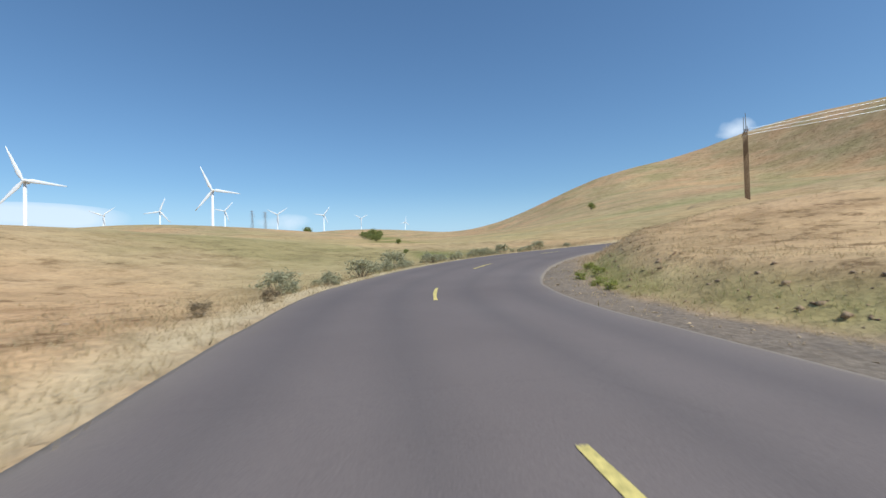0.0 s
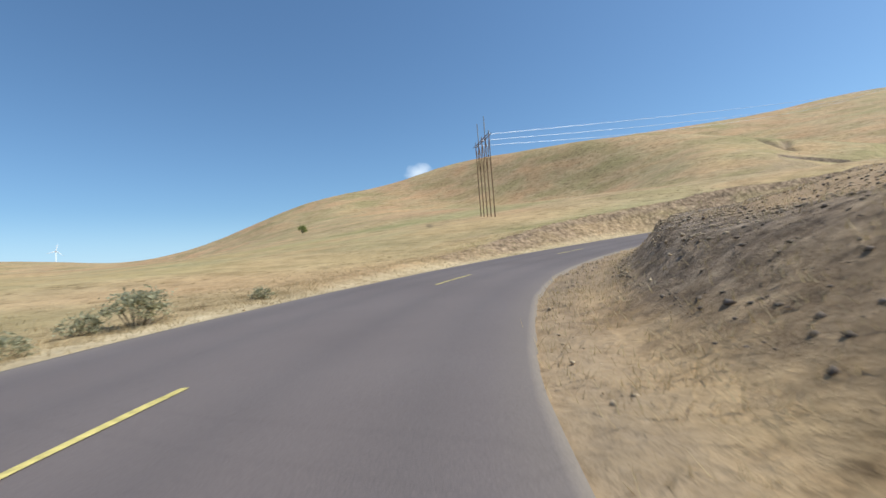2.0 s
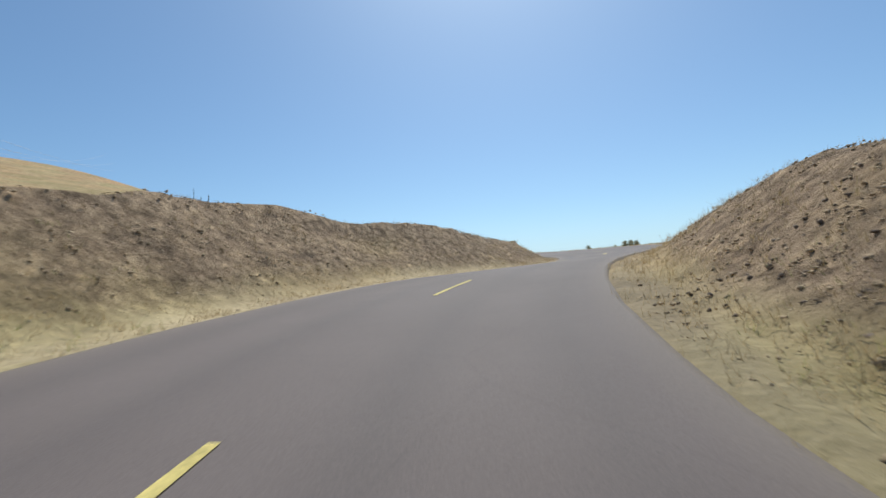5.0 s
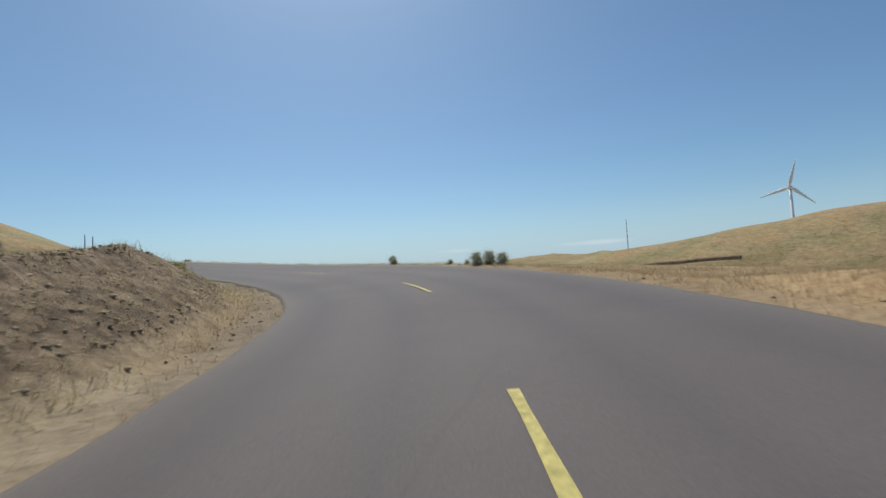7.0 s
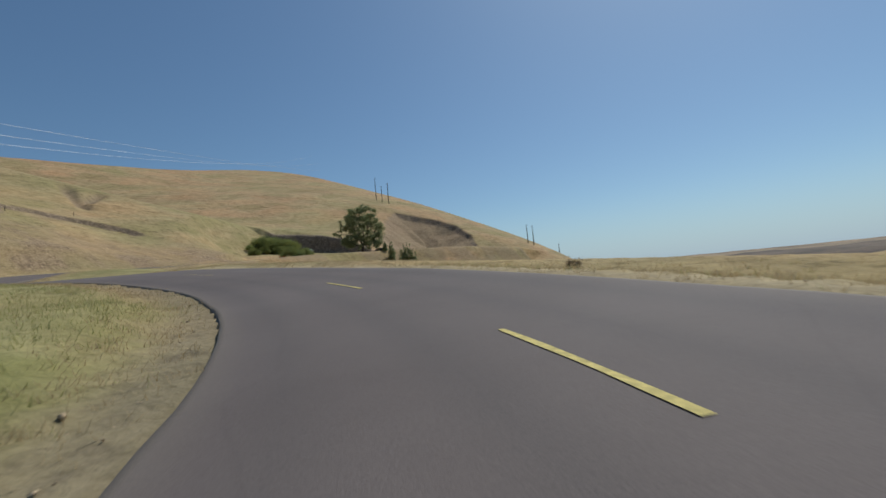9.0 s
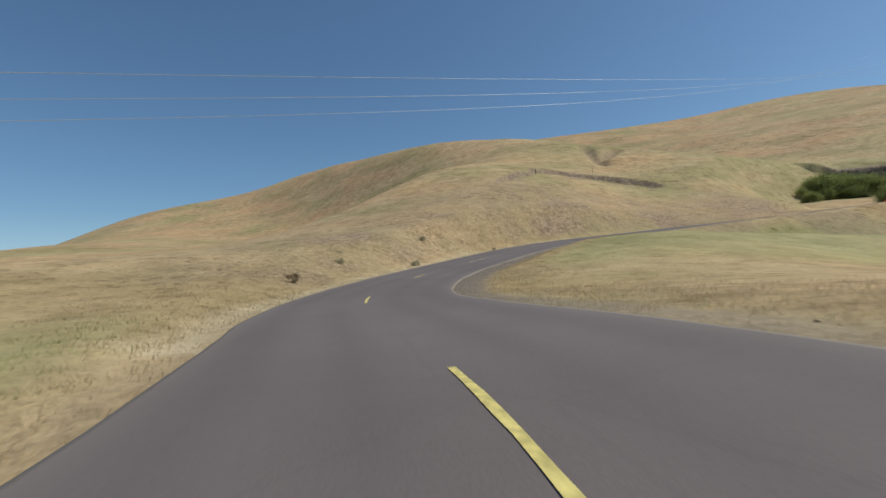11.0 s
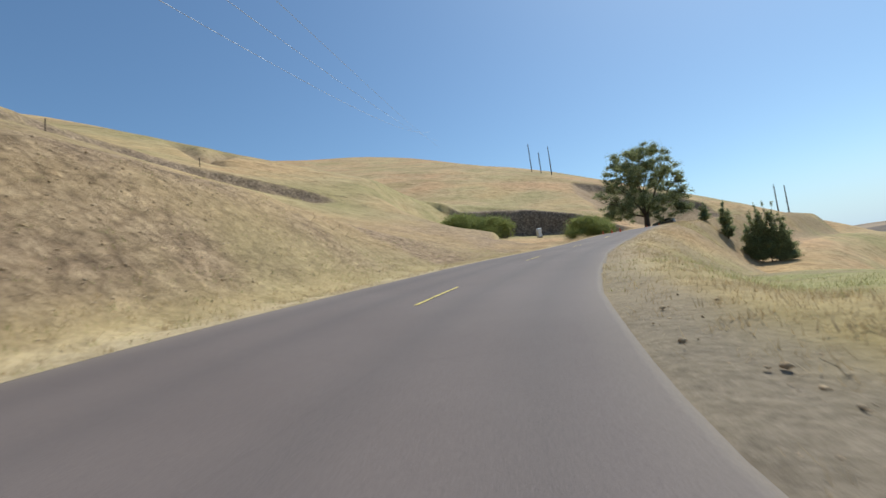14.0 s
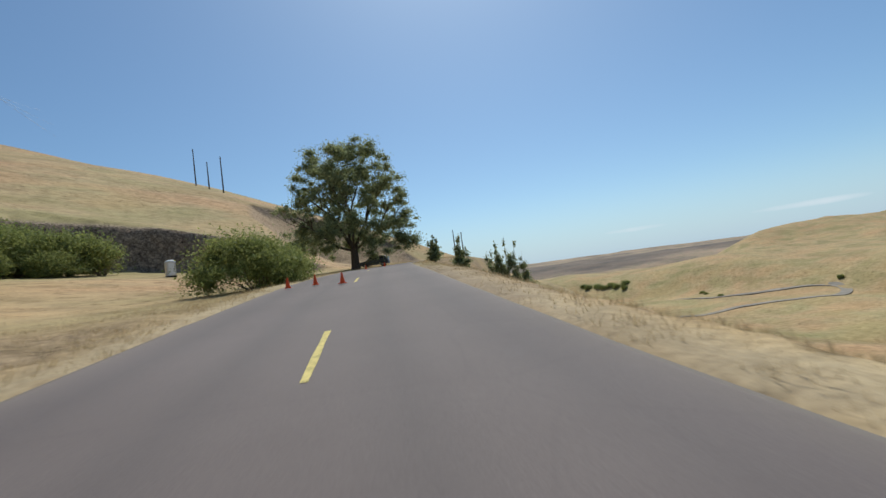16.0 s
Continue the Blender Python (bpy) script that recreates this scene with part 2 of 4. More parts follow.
def plain(name, color, rough=0.7, metal=0.0, vary=0.25, scale=6.0, relief=0.0):
    m, n, l, b = mat(name, rough, metal)
    f = noise_at(n, l, scale, 5, 0.65)
    lo, hi = [c * (1 - vary) for c in color], [min(1, c * (1 + vary)) for c in color]
    l.new(ramp(n, l, f, [(0.3, tuple(lo)), (0.7, tuple(hi))]), b.inputs["Base Color"])
    if relief:
        bump(n, l, f, 0.6, relief, b)
    return m


def leaf_material(name, lo, hi, through=0.25):
    m, n, l, b = mat(name, 0.65)
    geo = n.new("ShaderNodeNewGeometry")
    c = ramp(n, l, geo.outputs["Random Per Island"], [(0.0, lo), (1.0, hi)])
    l.new(c, b.inputs["Base Color"])
    tr = n.new("ShaderNodeBsdfTranslucent")
    l.new(c, tr.inputs["Color"])
    ms = n.new("ShaderNodeMixShader")
    ms.inputs["Fac"].default_value = through
    l.new(b.outputs[0], ms.inputs[1])
    l.new(tr.outputs[0], ms.inputs[2])
    l.new(ms.outputs[0], n["Material Output"].inputs["Surface"])
    return m


M_GROUND, M_ROAD = ground_material(), road_material()
M_YELLOW = plain("worn_yellow_paint", (0.62, 0.50, 0.17), 0.75, 0, 0.35, 9.0)
M_WOODPOLE = plain("weathered_pole_wood", (0.20, 0.125, 0.07), 0.9, 0, 0.35, 3.0, 0.01)
M_DARKPOLE = plain("dark_pole_wood", (0.07, 0.055, 0.045), 0.9, 0, 0.3, 3.0)
M_WHITE = plain("white_turbine_paint", (0.82, 0.82, 0.82), 0.45, 0, 0.03, 0.3)
M_STEEL = plain("galvanised_steel", (0.36, 0.37, 0.38), 0.5, 0.6, 0.2, 2.0)
M_WIRE = plain("bright_aluminium_wire", (0.5, 0.52, 0.55), 0.4, 0.5, 0.05, 1.0)
M_BARK = plain("tree_bark", (0.10, 0.075, 0.055), 0.95, 0, 0.4, 5.0, 0.03)
M_TWIG = plain("twig_wood", (0.24, 0.19, 0.13), 0.95, 0, 0.4, 5.0)
M_ORANGE = plain("orange_cone_plastic", (0.78, 0.10, 0.025), 0.5, 0, 0.1, 8.0)
M_BLACK = plain("black_rubber", (0.02, 0.02, 0.02), 0.7, 0, 0.2, 5.0)
M_STONE = plain("basalt_stone", (0.19, 0.145, 0.11), 0.95, 0, 0.55, 4.0, 0.05)
M_CLOD = plain("dry_brown_clod", (0.34, 0.235, 0.145), 0.95, 0, 0.4, 4.0, 0.03)
M_TANSTONE = plain("tan_stone", (0.44, 0.33, 0.21), 0.95, 0, 0.45, 4.0, 0.05)
M_LEAF = leaf_material("tree_leaf", (0.14, 0.16, 0.075), (0.42, 0.45, 0.22), 0.55)
M_SHRUB = leaf_material("shrub_leaf", (0.15, 0.18, 0.05), (0.40, 0.42, 0.14), 0.45)
M_SAGE = leaf_material("sage_leaf", (0.30, 0.285, 0.165), (0.52, 0.49, 0.32), 0.45)
M_WEED = leaf_material("green_weed_leaf", (0.24, 0.26, 0.06), (0.50, 0.50, 0.16), 0.45)
M_STRAW = leaf_material("dry_grass_blade", (0.33, 0.245, 0.13), (0.54, 0.42, 0.24), 0.4)
M_FRESH = leaf_material("yellow_green_grass_blade", (0.26, 0.26, 0.09), (0.48, 0.44, 0.2), 0.4)
M_BRUSH = leaf_material("dry_brush_twig", (0.20, 0.15, 0.09), (0.42, 0.32, 0.19), 0.3)
M_POTTY = plain("pale_moulded_plastic", (0.66, 0.62, 0.58), 0.5, 0, 0.06, 2.0)
M_POTTYROOF = plain("white_roof_plastic", (0.8, 0.8, 0.8), 0.5, 0, 0.04, 2.0)
M_VAN = plain("dark_car_paint", (0.07, 0.08, 0.10), 0.4, 0.2, 0.05, 2.0)
M_TRACK = plain("brown_track_soil", (0.27, 0.195, 0.125), 0.95, 0, 0.4, 0.3)
M_PALEROAD = plain("pale_dusty_asphalt", (0.29, 0.255, 0.21), 0.9, 0, 0.25, 0.1)
M_GLASS = plain("dark_car_glass", (0.02, 0.022, 0.025), 0.08, 0, 0.05, 2.0)

# ---- mesh helpers ----


def mesh_object(name, verts, faces, material, parent=None, smooth=False):
    me = bpy.data.meshes.new(name)
    me.from_pydata([tuple(v) for v in verts], [], [tuple(f) for f in faces])
    me.materials.append(material)
    if smooth:
        me.shade_smooth()
    ob = new(name, me)
    if parent:
        ob.parent = parent
    return ob


def part(name, bm, material, parent=None, label="", smooth=False):
    me = bpy.data.meshes.new(name)
    bm.to_mesh(me)
    bm.free()
    me.materials.append(material)
    if smooth:
        me.shade_smooth()
    ob = new(name, me)
    if parent:
        ob.parent = parent
    return tagged(ob, label)


def thing(name, m, label, category, group="", kind=""):
    e = new(name)
    e.empty_display_size = 0.3
    e.matrix_basis = m
    return tagged(e, label, category, group, kind)


def tube(bm, a, b, r0, r1, sides=8):
    """A tapered closed tube from a to b."""
    a, b = Vector(a), Vector(b)
    q = (b - a).to_track_quat("Z", "Y")
    rings = []
    for p, r in ((a, r0), (b, r1)):
        rings.append([bm.verts.new(p + q @ Vector((r * math.cos(k * math.tau / sides), r * math.sin(k * math.tau / sides), 0)))
                      for k in range(sides)])
    for k in range(sides):
        bm.faces.new((rings[0][k], rings[0][(k + 1) % sides], rings[1][(k + 1) % sides], rings[1][k]))
    bm.faces.new(rings[0][::-1])
    bm.faces.new(rings[1])
    return bm


def box(bm, lo, hi, bevel=0.0):
    r = bmesh.ops.create_cube(bm, size=1.0)
    lo, hi = Vector(lo), Vector(hi)
    bmesh.ops.scale(bm, vec=hi - lo, verts=r["verts"])
    bmesh.ops.translate(bm, vec=(lo + hi) / 2, verts=r["verts"])
    if bevel:
        es = list({e for v in r["verts"] for e in v.link_edges})
        bmesh.ops.bevel(bm, geom=es, offset=bevel, segments=2, affect="EDGES")
    return bm


# ---- the lie of the land ----
E_ROAD = 3.5                       # half the road's width
# road knots: x, y, height, cross slope (left side up)
KNOTS = [(90.0, 26.0, -2.2, 0.0), (36.0, 10.0, -1.8, 0.0), (17.0, 5.0, -1.5, 0.005),
    (-0.1, 1.2, -1.30, 0.010), (-16.0, -2.1, -0.86, 0.014), (-31.3, 1.9, 0.09, 0.011), (-44.4, 13.0, 1.15, 0.014),
    (-50.9, 29.1, 2.59, 0.036), (-48.2, 45.2, 4.19, 0.050), (-39.5, 57.3, 5.70, 0.005), (-27.1, 65.7, 6.64, -0.058),
    (-17.7, 77.2, 7.67, -0.082), (-15.7, 92.8, 8.71, -0.070), (-23.7, 109.3, 10.39, -0.083), (-39.8, 120.7, 12.13, -0.068),
    (-59.0, 127.1, 12.70, -0.003), (-74.3, 140.6, 14.11, 0.050), (-81.0, 158.2, 16.33, 0.074), (-79.5, 179.3, 17.88, 0.065),
    (-73.6, 202.7, 19.44, 0.027), (-66.2, 225.9, 21.29, 0.006),
    (-59.0, 245.0, 22.4, 0.0), (-51.5, 261.0, 23.2, 0.0), (-42.7, 273.5, 23.9, 0.0), (-34.0, 286.5, 24.5, 0.0),
    (-24.0, 300.0, 25.0, 0.0), (-10.0, 318.0, 25.0, 0.0), (8.0, 340.0, 24.4, 0.0)]
U0 = -3.0                           # station of the first knot


def spline(knots, steps):
    k = np.array(knots, float)
    k = np.vstack([2 * k[0] - k[1], k, 2 * k[-1] - k[-2]])
    out, us = [], []
    for i in range(1, len(k) - 2):
        p0, p1, p2, p3 = k[i - 1:i + 3]
        for s in range(steps):
            u = s / steps
            out.append(0.5 * (2 * p1 + (p2 - p0) * u + (2 * p0 - 5 * p1 + 4 * p2 - p3) * u * u + (3 * p1 - p0 - 3 * p2 + p3) * u ** 3))
            us.append(i - 1 + u)
    out.append(k[-2])
    us.append(len(k) - 3)
    return np.array(out), np.array(us) + U0


ROAD, ROAD_U = spline(KNOTS, 20)
TAN = np.gradient(ROAD[:, :2], axis=0)
TAN /= np.linalg.norm(TAN, axis=1)[:, None]
LEFT = np.stack([-TAN[:, 1], TAN[:, 0]], 1)

# hills: x, y, height, two widths, turn
HILLS = np.array([
    (-252.33, 227.15, 46.73, 112.65, 35.44, 0.13),
    (-130.99, 178.5, 18.71, 36.65, 24.0, 2.62),
    (-195.64, 350.92, 45.77, 123.31, 87.46, 0.59),
    (-358.94, 100.59, 37.53, 248.91, 68.37, 3.11),
    (-199.03, -171.44, 26.81, 100.4, 98.02, 2.27),
    (-188.91, 629.48, 78.53, 112.8, 232.22, 0.74),
    (-141.98, 635.36, 41.39, 483.39, 122.61, 0.69),
    (435.79, 40.78, 49.88, 108.57, 87.96, 2.97),
    (235.95, 220.69, 37.96, 153.46, 94.4, 0.1),
    (204.39, 453.1, -137.47, 66.03, 330.86, 3.08),
    (-853.81, -291.83, 60.77, 307.01, 216.84, 0.55),
    (-362.63, 379.15, 79.47, 218.61, 71.74, 1.14),
    (35.43, -63.25, 15.62, 100.12, 41.99, 0.07),
])
BASE = (-12.83, -1.50, 1.74)


def smooth(a, b, x):
    t = np.clip((x - a) / (b - a), 0, 1)
    return t * t * (3 - 2 * t)


def hills(x, y):
    h = (BASE[0] + BASE[1] * x / 100 + BASE[2] * y / 100) * np.exp(-(np.hypot(x + 61, y - 122) / 1098) ** 2)
    for cx, cy, a, sx, sy, r in HILLS:
        c, s = math.cos(r), math.sin(r)
        dx, dy = x - cx, y - cy
        h = h + a * np.exp(-0.5 * (((c * dx + s * dy) / sx) ** 2 + ((-s * dx + c * dy) / sy) ** 2))
    return h


# bank heights and setbacks along the road, by station
BANK_L = [(-3, 0.3), (0, 0.5), (1, -0.3), (2, -0.3), (3, 0.25), (3.5, 0.6), (4, 1.6), (4.5, 2.4), (5, 2.7), (6, 2.8), (6.6, 2.5),
          (7.2, 1.8), (7.9, 1.7), (8.4, 0.9), (9, 0.3), (9.6, 0.5), (10, 0.2), (11, 0.0), (12, 0.6), (13, 1.9), (14, 2.7), (14.7, 2.2),
          (15.5, 1.2), (16.2, 0.4), (17.0, -0.2), (18.5, 0.0), (20, 0.3)]
BANK_R = [(-3, 0.8), (0, 1.0), (1, 1.0), (2, 1.4), (3, 1.75), (4, 2.0), (5, 2.25), (6, 2.1), (6.6, 1.6), (7.1, 0.8), (7.6, -0.1), (9, -0.3), (9.8, -0.15),
          (10.3, 0.22), (11, 0.25), (12, -0.1), (13, 0.45), (13.8, 0.5), (14.3, 0.1), (15, -1.8), (16, -4.5), (17, -8.5), (18, -10.0), (19.5, -10.0), (21, -8.5)]
SET_L = [(0, 0.7), (6.5, 0.7), (7.5, 1.0), (9.5, 1.1), (11, 0.8), (21, 1.5)]
SET_R = [(-0.5, 1.4), (0.2, 2.0), (1.2, 1.7), (2, 1.1), (4, 1.2), (5.2, 1.0), (7, 1.0), (11, 0.8), (12, 1.7), (13.2, 1.9), (14.0, 1.6), (15, 0.9), (20, 1.0)]


def along(table, u):
    return np.interp(u, [a for a, _ in table], [b for _, b in table])


def near_road(x, y):
    """Index of the nearest road sample, signed lateral distance and distance, for flat arrays."""
    idx = np.zeros(len(x), int)
    for s in range(0, len(x), 8000):
        d = (x[s:s + 8000, None] - ROAD[None, :, 0]) ** 2 + (y[s:s + 8000, None] - ROAD[None, :, 1]) ** 2
        idx[s:s + 8000] = d.argmin(1)
    dx, dy = x - ROAD[idx, 0], y - ROAD[idx, 1]
    return idx, dx * LEFT[idx, 0] + dy * LEFT[idx, 1], np.hypot(dx, dy)


def fbm(x, y, scale, seed, octaves=4):
    """Cheap value noise in metres, for flat arrays, about -1 to 1."""
    out, amp = np.zeros(len(x)), 1.0
    for o in range(octaves):
        u, v = x / scale + seed * 7.31 + o * 13.7, y / scale - seed * 3.17 + o * 5.9
        i, j = np.floor(u), np.floor(v)
        fu, fv = u - i, v - j
        fu, fv = fu * fu * (3 - 2 * fu), fv * fv * (3 - 2 * fv)

        def cell(a, b):
            w = np.sin(a * 127.1 + b * 311.7 + seed * 74.7 + o * 17.0) * 43758.5453
            return (w - np.floor(w)) * 2 - 1
        out += amp * ((cell(i, j) * (1 - fu) + cell(i + 1, j) * fu) * (1 - fv) + (cell(i, j + 1) * (1 - fu) + cell(i + 1, j + 1) * fu) * fv)
        amp *= 0.5
        scale *= 0.5
    return out / 1.9


def line_side(x, y, pts):
    """Signed distance to a polyline (left positive) and the fraction along it."""
    best, side, frac = np.full(len(x), 1e9), np.zeros(len(x)), np.zeros(len(x))
    n = len(pts) - 1
    for k in range(n):
        ax, ay = pts[k]
        bx, by = pts[k + 1]
        tx, ty = bx - ax, by - ay
        L2 = tx * tx + ty * ty
        t = np.clip(((x - ax) * tx + (y - ay) * ty) / L2, 0, 1)
        d = np.hypot(x - ax - t * tx, y - ay - t * ty)
        s = np.sign(tx * (y - ay) - ty * (x - ax))
        m = d < best
        best, side, frac = np.where(m, d, best), np.where(m, s, side), np.where(m, (k + t) / n, frac)
    return best * side, frac


SCAR = [(-102, 161), (-106, 169), (-111.5, 177), (-112.5, 180), (-114.5, 184.5), (-120, 190), (-120, 199), (-116, 207), (-110, 213), (-103, 216)]
GULLIES = [[(-152, 243), (-146, 236.5), (-138, 230), (-130.5, 224.5), (-124, 219.5)], [(-141, 246), (-137.5, 240), (-133.5, 231.5), (-130, 224.5)]]
ROCKWALL = [(-54, 286), (-62, 291), (-72, 294.5), (-82, 296), (-92, 294), (-104, 288)]
QUARRY = [(-57, 292), (-60, 318), (-64, 350), (-64, 379), (-58, 386), (-48, 389), (-31, 392), (-20, 383), (-11, 366), (-6, 346), (-3, 328)]


def land(x, y):
    """Height and ground cover for flat arrays of places."""
    idx, lat, dist = near_road(x, y)
    u, rz, bank = ROAD_U[idx], ROAD[idx, 2], ROAD[idx, 3]
    ad = np.abs(lat)
    lf = lat > 0
    hb = np.where(lf, along(BANK_L, u), along(BANK_R, u))
    st = np.where(lf, along(SET_L, u), along(SET_R, u))
    wob = fbm(x, y, 5.0, 3)
    toe = E_ROAD + st + 0.35 * wob * smooth(0, 1.0, ad - E_ROAD)
    run = np.abs(hb) * np.where(hb > 0, np.where(lf, np.where(u > 11.5, 2.6, 0.8), 1.15), np.where(u > 15, 1.35 - 0.5 * smooth(16.8, 17.6, u), 2.4)) + 1.2
    cross = rz + np.clip(lat, -E_ROAD - 0.5, E_ROAD + 0.5) * bank
    f = np.clip((dist - toe) / run, 0, 1)
    rise = np.where(hb > 0, smooth(0, 1, f) * 0.45 + f * 0.55, smooth(0, 1, f))
    cliff = smooth(2.2, 2.7, u) * smooth(5.6, 5.0, u) * (~lf)
    ff = (dist - toe) / run
    face = 0.24 * smooth(0, 0.45, f) + 0.06 * f + 0.42 * smooth(0.36, 0.56, f + 0.10 * fbm(x, y, 2.2, 19, 3)) + 0.28 * smooth(0.8, 2.8, ff)
    rise = rise * (1 - cliff) + face * cliff
    scarp = lf * smooth(3.4, 3.9, u) * smooth(8.4, 7.9, u)
    lipped = 0.80 * (0.4 * smooth(0, 0.9, f) + 0.6 * np.clip(f / 0.9, 0, 1)) + 0.20 * smooth(0.80, 0.96, f + 0.07 * fbm(x, y, 2.6, 61, 3))
    rise = rise * (1 - scarp) + lipped * scarp
    hang = smooth(0.02, 0.3, f) * smooth(34, 12, dist) * lf * smooth(11.8, 12.8, u) * smooth(17.0, 16.2, u)
    shoulder = cross - 0.03 + 0.02 * wob * smooth(0, 0.6, ad - E_ROAD)
    near = shoulder + hb * rise
    rough = smooth(0.02, 0.25, f) * (1 - smooth(0.85, 1.3, (dist - toe) / run)) * np.clip(np.abs(hb) / 2.5, 0.0, 1.2) * (hb > 0) * np.where(lf & (u > 11.5), 0.0, 1.0)
    near = near + rough * cliff * 0.20 * fbm(x, y, 1.7, 25, 1)
    near = near + rough * (0.40 * fbm(x, y, 3.1, 5, 2) + 0.10)
    h = hills(x, y)
    h = h - 17 * np.exp(-0.5 * (((x - 32) / 40) ** 2 + ((y - 262) / 58) ** 2))
    h = h - 7.5 * np.exp(-0.5 * (((x + 40) / 17) ** 2 + ((y - 237) / 24) ** 2))
    h = h + 1.0 * np.exp(-0.5 * (((x + 128) / 15) ** 2 + ((y - 170) / 15) ** 2))
    h = h - 8.0 * np.exp(-0.5 * (((x + 4) / 20) ** 2 + ((y - 264) / 30) ** 2))
    r, az = np.hypot(x, y - 150), np.arctan2(x, y - 150)
    h = h - 95 * np.exp(-((r - 1500) / 480) ** 2) * smooth(-0.1, 0.5, az) * smooth(2.2, 1.5, az)
    valley = smooth(0.25, 0.6, az) * smooth(2.0, 1.5, az) * smooth(120, 220, r)
    low = -25 + 3.0 * fbm(x, y, 140.0, 51, 3) - 0.05 * np.clip(r - 400, 0, 700)
    h = h + np.clip(low - h, 0, None) * valley
    for cx, cy, a, sx, sy, q in ((430, 385, 4, 130, 50, 0.35), (350, 450, 10, 60, 28, 0.9), (560, 560, 14, 140, 60, 0.2)):
        dx, dy = x - cx, y - cy
        h = h + a * np.exp(-0.5 * (((math.cos(q) * dx + math.sin(q) * dy) / sx) ** 2 + ((-math.sin(q) * dx + math.cos(q) * dy) / sy) ** 2)) * (1 + 0.25 * fbm(x, y, 90.0, 53, 3))
    h = h + 8.0 * valley * smooth(180, 320, r) * fbm(x, y, 120.0, 55, 4)
    h = h + 11.0 * valley * smooth(430, 560, r) * smooth(1100, 900, r) * (0.5 - np.abs(fbm(x, y, 170.0, 59, 3)))
    # the long hill across the valley, with two spurs running down to the valley road
    for cx, cy, a, sx, sy, q in ((1420, 520, 92, 260, 380, 0.24), (1050, 800, 50, 180, 80, 0.2), (1120, 640, 32, 200, 70, 0.35)):
        dx, dy = x - cx, y - cy
        h = h + a * np.exp(-0.5 * (((math.cos(q) * dx + math.sin(q) * dy) / sx) ** 2 + ((-math.sin(q) * dx + math.cos(q) * dy) / sy) ** 2))
    h = h + 24 * valley * smooth(650, 1000, r) * smooth(2200, 1700, r) * fbm(x, y, 230.0, 57, 4)
    h = h + 34 * smooth(1900, 4300, r) * smooth(0.1, 0.5, az) * smooth(1.9, 1.3, az)
    h = h + 9 * smooth(1400, 2600, r) * fbm(x, y, 420.0, 17, 4)
    h = h + 0.7 * fbm(x, y, 45.0, 1) + 0.10 * fbm(x, y, 6.0, 2)
    s2, fr2 = line_side(x, y, ROCKWALL)
    s2 = -s2
    bench = 20.2 + 0.094 * (y - 228) - 0.10 * (x + 68) + 0.15 * wob
    held = smooth(0.0, 0.06, fr2) * smooth(1.0, 0.9, fr2)
    crag = fbm(x, y, 5.0, 27, 3)
    h = np.where((s2 > -3) & (s2 < 40), h + (np.minimum(h, bench + 7.4 + 0.8 * crag + 0.40 * s2) - h) * held * smooth(40, 25, s2), h)
    inb = smooth(1.0, np.where(x < -84, 0.45, 0.78), np.hypot((x + 84) / np.where(x < -84, 29, 36), (y - 262) / np.where(y > 262, 62, 52))) * smooth(0.9, -0.9, s2 + 1.1 * crag)
    h = h - np.clip(h - bench, -0.6, None) * inb
    s3, fr3 = line_side(x, y, QUARRY)
    floor = 25.2 + 0.03 * (y - 290) + 0.012 * (x + 40) + 0.4 * wob
    d3 = -s3 + 3.0 * fbm(x, y, 14.0, 29, 4)
    ends = smooth(0.0, 0.12, fr3) * smooth(1.0, 0.93, fr3) * (y > 288)
    dig = np.clip(np.minimum(h - floor, (3.4 + 2.2 * fbm(x, y, 16.0, 73, 3)) * smooth(0.28, 0.45, fr3) * smooth(-0.8, 2.6, d3) + 0.5 * np.clip(d3 - 2, 0, None) * (1 + 0.25 * fbm(x, y, 11.0, 33, 3))), 0, None) * ends * (d3 > -1)
    h = h - dig
    ease = lf * smooth(11.6, 13.2, u) * smooth(17.3, 16.5, u)
    k = smooth(0, 1, (dist - toe - run * (1 - ease)) / (26.0 - 19.5 * ease))
    z = near * (1 - k) + h * k
    far = smooth(4, 14, dist)
    s, fr = line_side(x, y, SCAR)
    along_scar = smooth(0.0, 0.2, fr) * (1 - smooth(0.93, 1.0, fr))
    lip = s + 1.1 * fbm(x, y, 4.0, 35, 3)
    amp = (0.95 + 0.45 * smooth(0.7, 0.85, fr)) * along_scar
    z = z + amp * (smooth(-0.45, 0.35, lip) - 0.5 - 0.5 * smooth(0.0, 12.0, s) + 0.5 * smooth(0.0, -9.0, s))
    ravine = np.zeros(len(x))
    for line in GULLIES:
        sg, fg = line_side(x, y, line)
        ravine = np.maximum(ravine, np.exp(-((sg + 0.8 * fbm(x, y, 3.0, 81, 3)) / 1.7) ** 2) * smooth(0.0, 0.25, fg) * smooth(1.0, 0.8, fg))
    z = z - 2.0 * ravine
    # scar: bare soil, plus the lip's shadow line painted as dark rock cover
    scar_soil_shade = np.exp(-((lip + 0.1) / 0.45) ** 2) * along_scar * far
    scree = smooth(-7.0, -0.5, lip) * (lip < 0.3) * along_scar * smooth(-0.1, 0.4, fbm(x, y, 4.0, 37, 4))
    z = z + hang * (0.32 * fbm(x, y, 3.3, 5, 2) + 0.3 * fbm(x, y, 7.0, 45, 2))
    z = z + 1.5 * np.exp(-0.5 * (((x + 24) / 8) ** 2 + ((y - 19) / 7) ** 2)) * smooth(6, 11, dist)
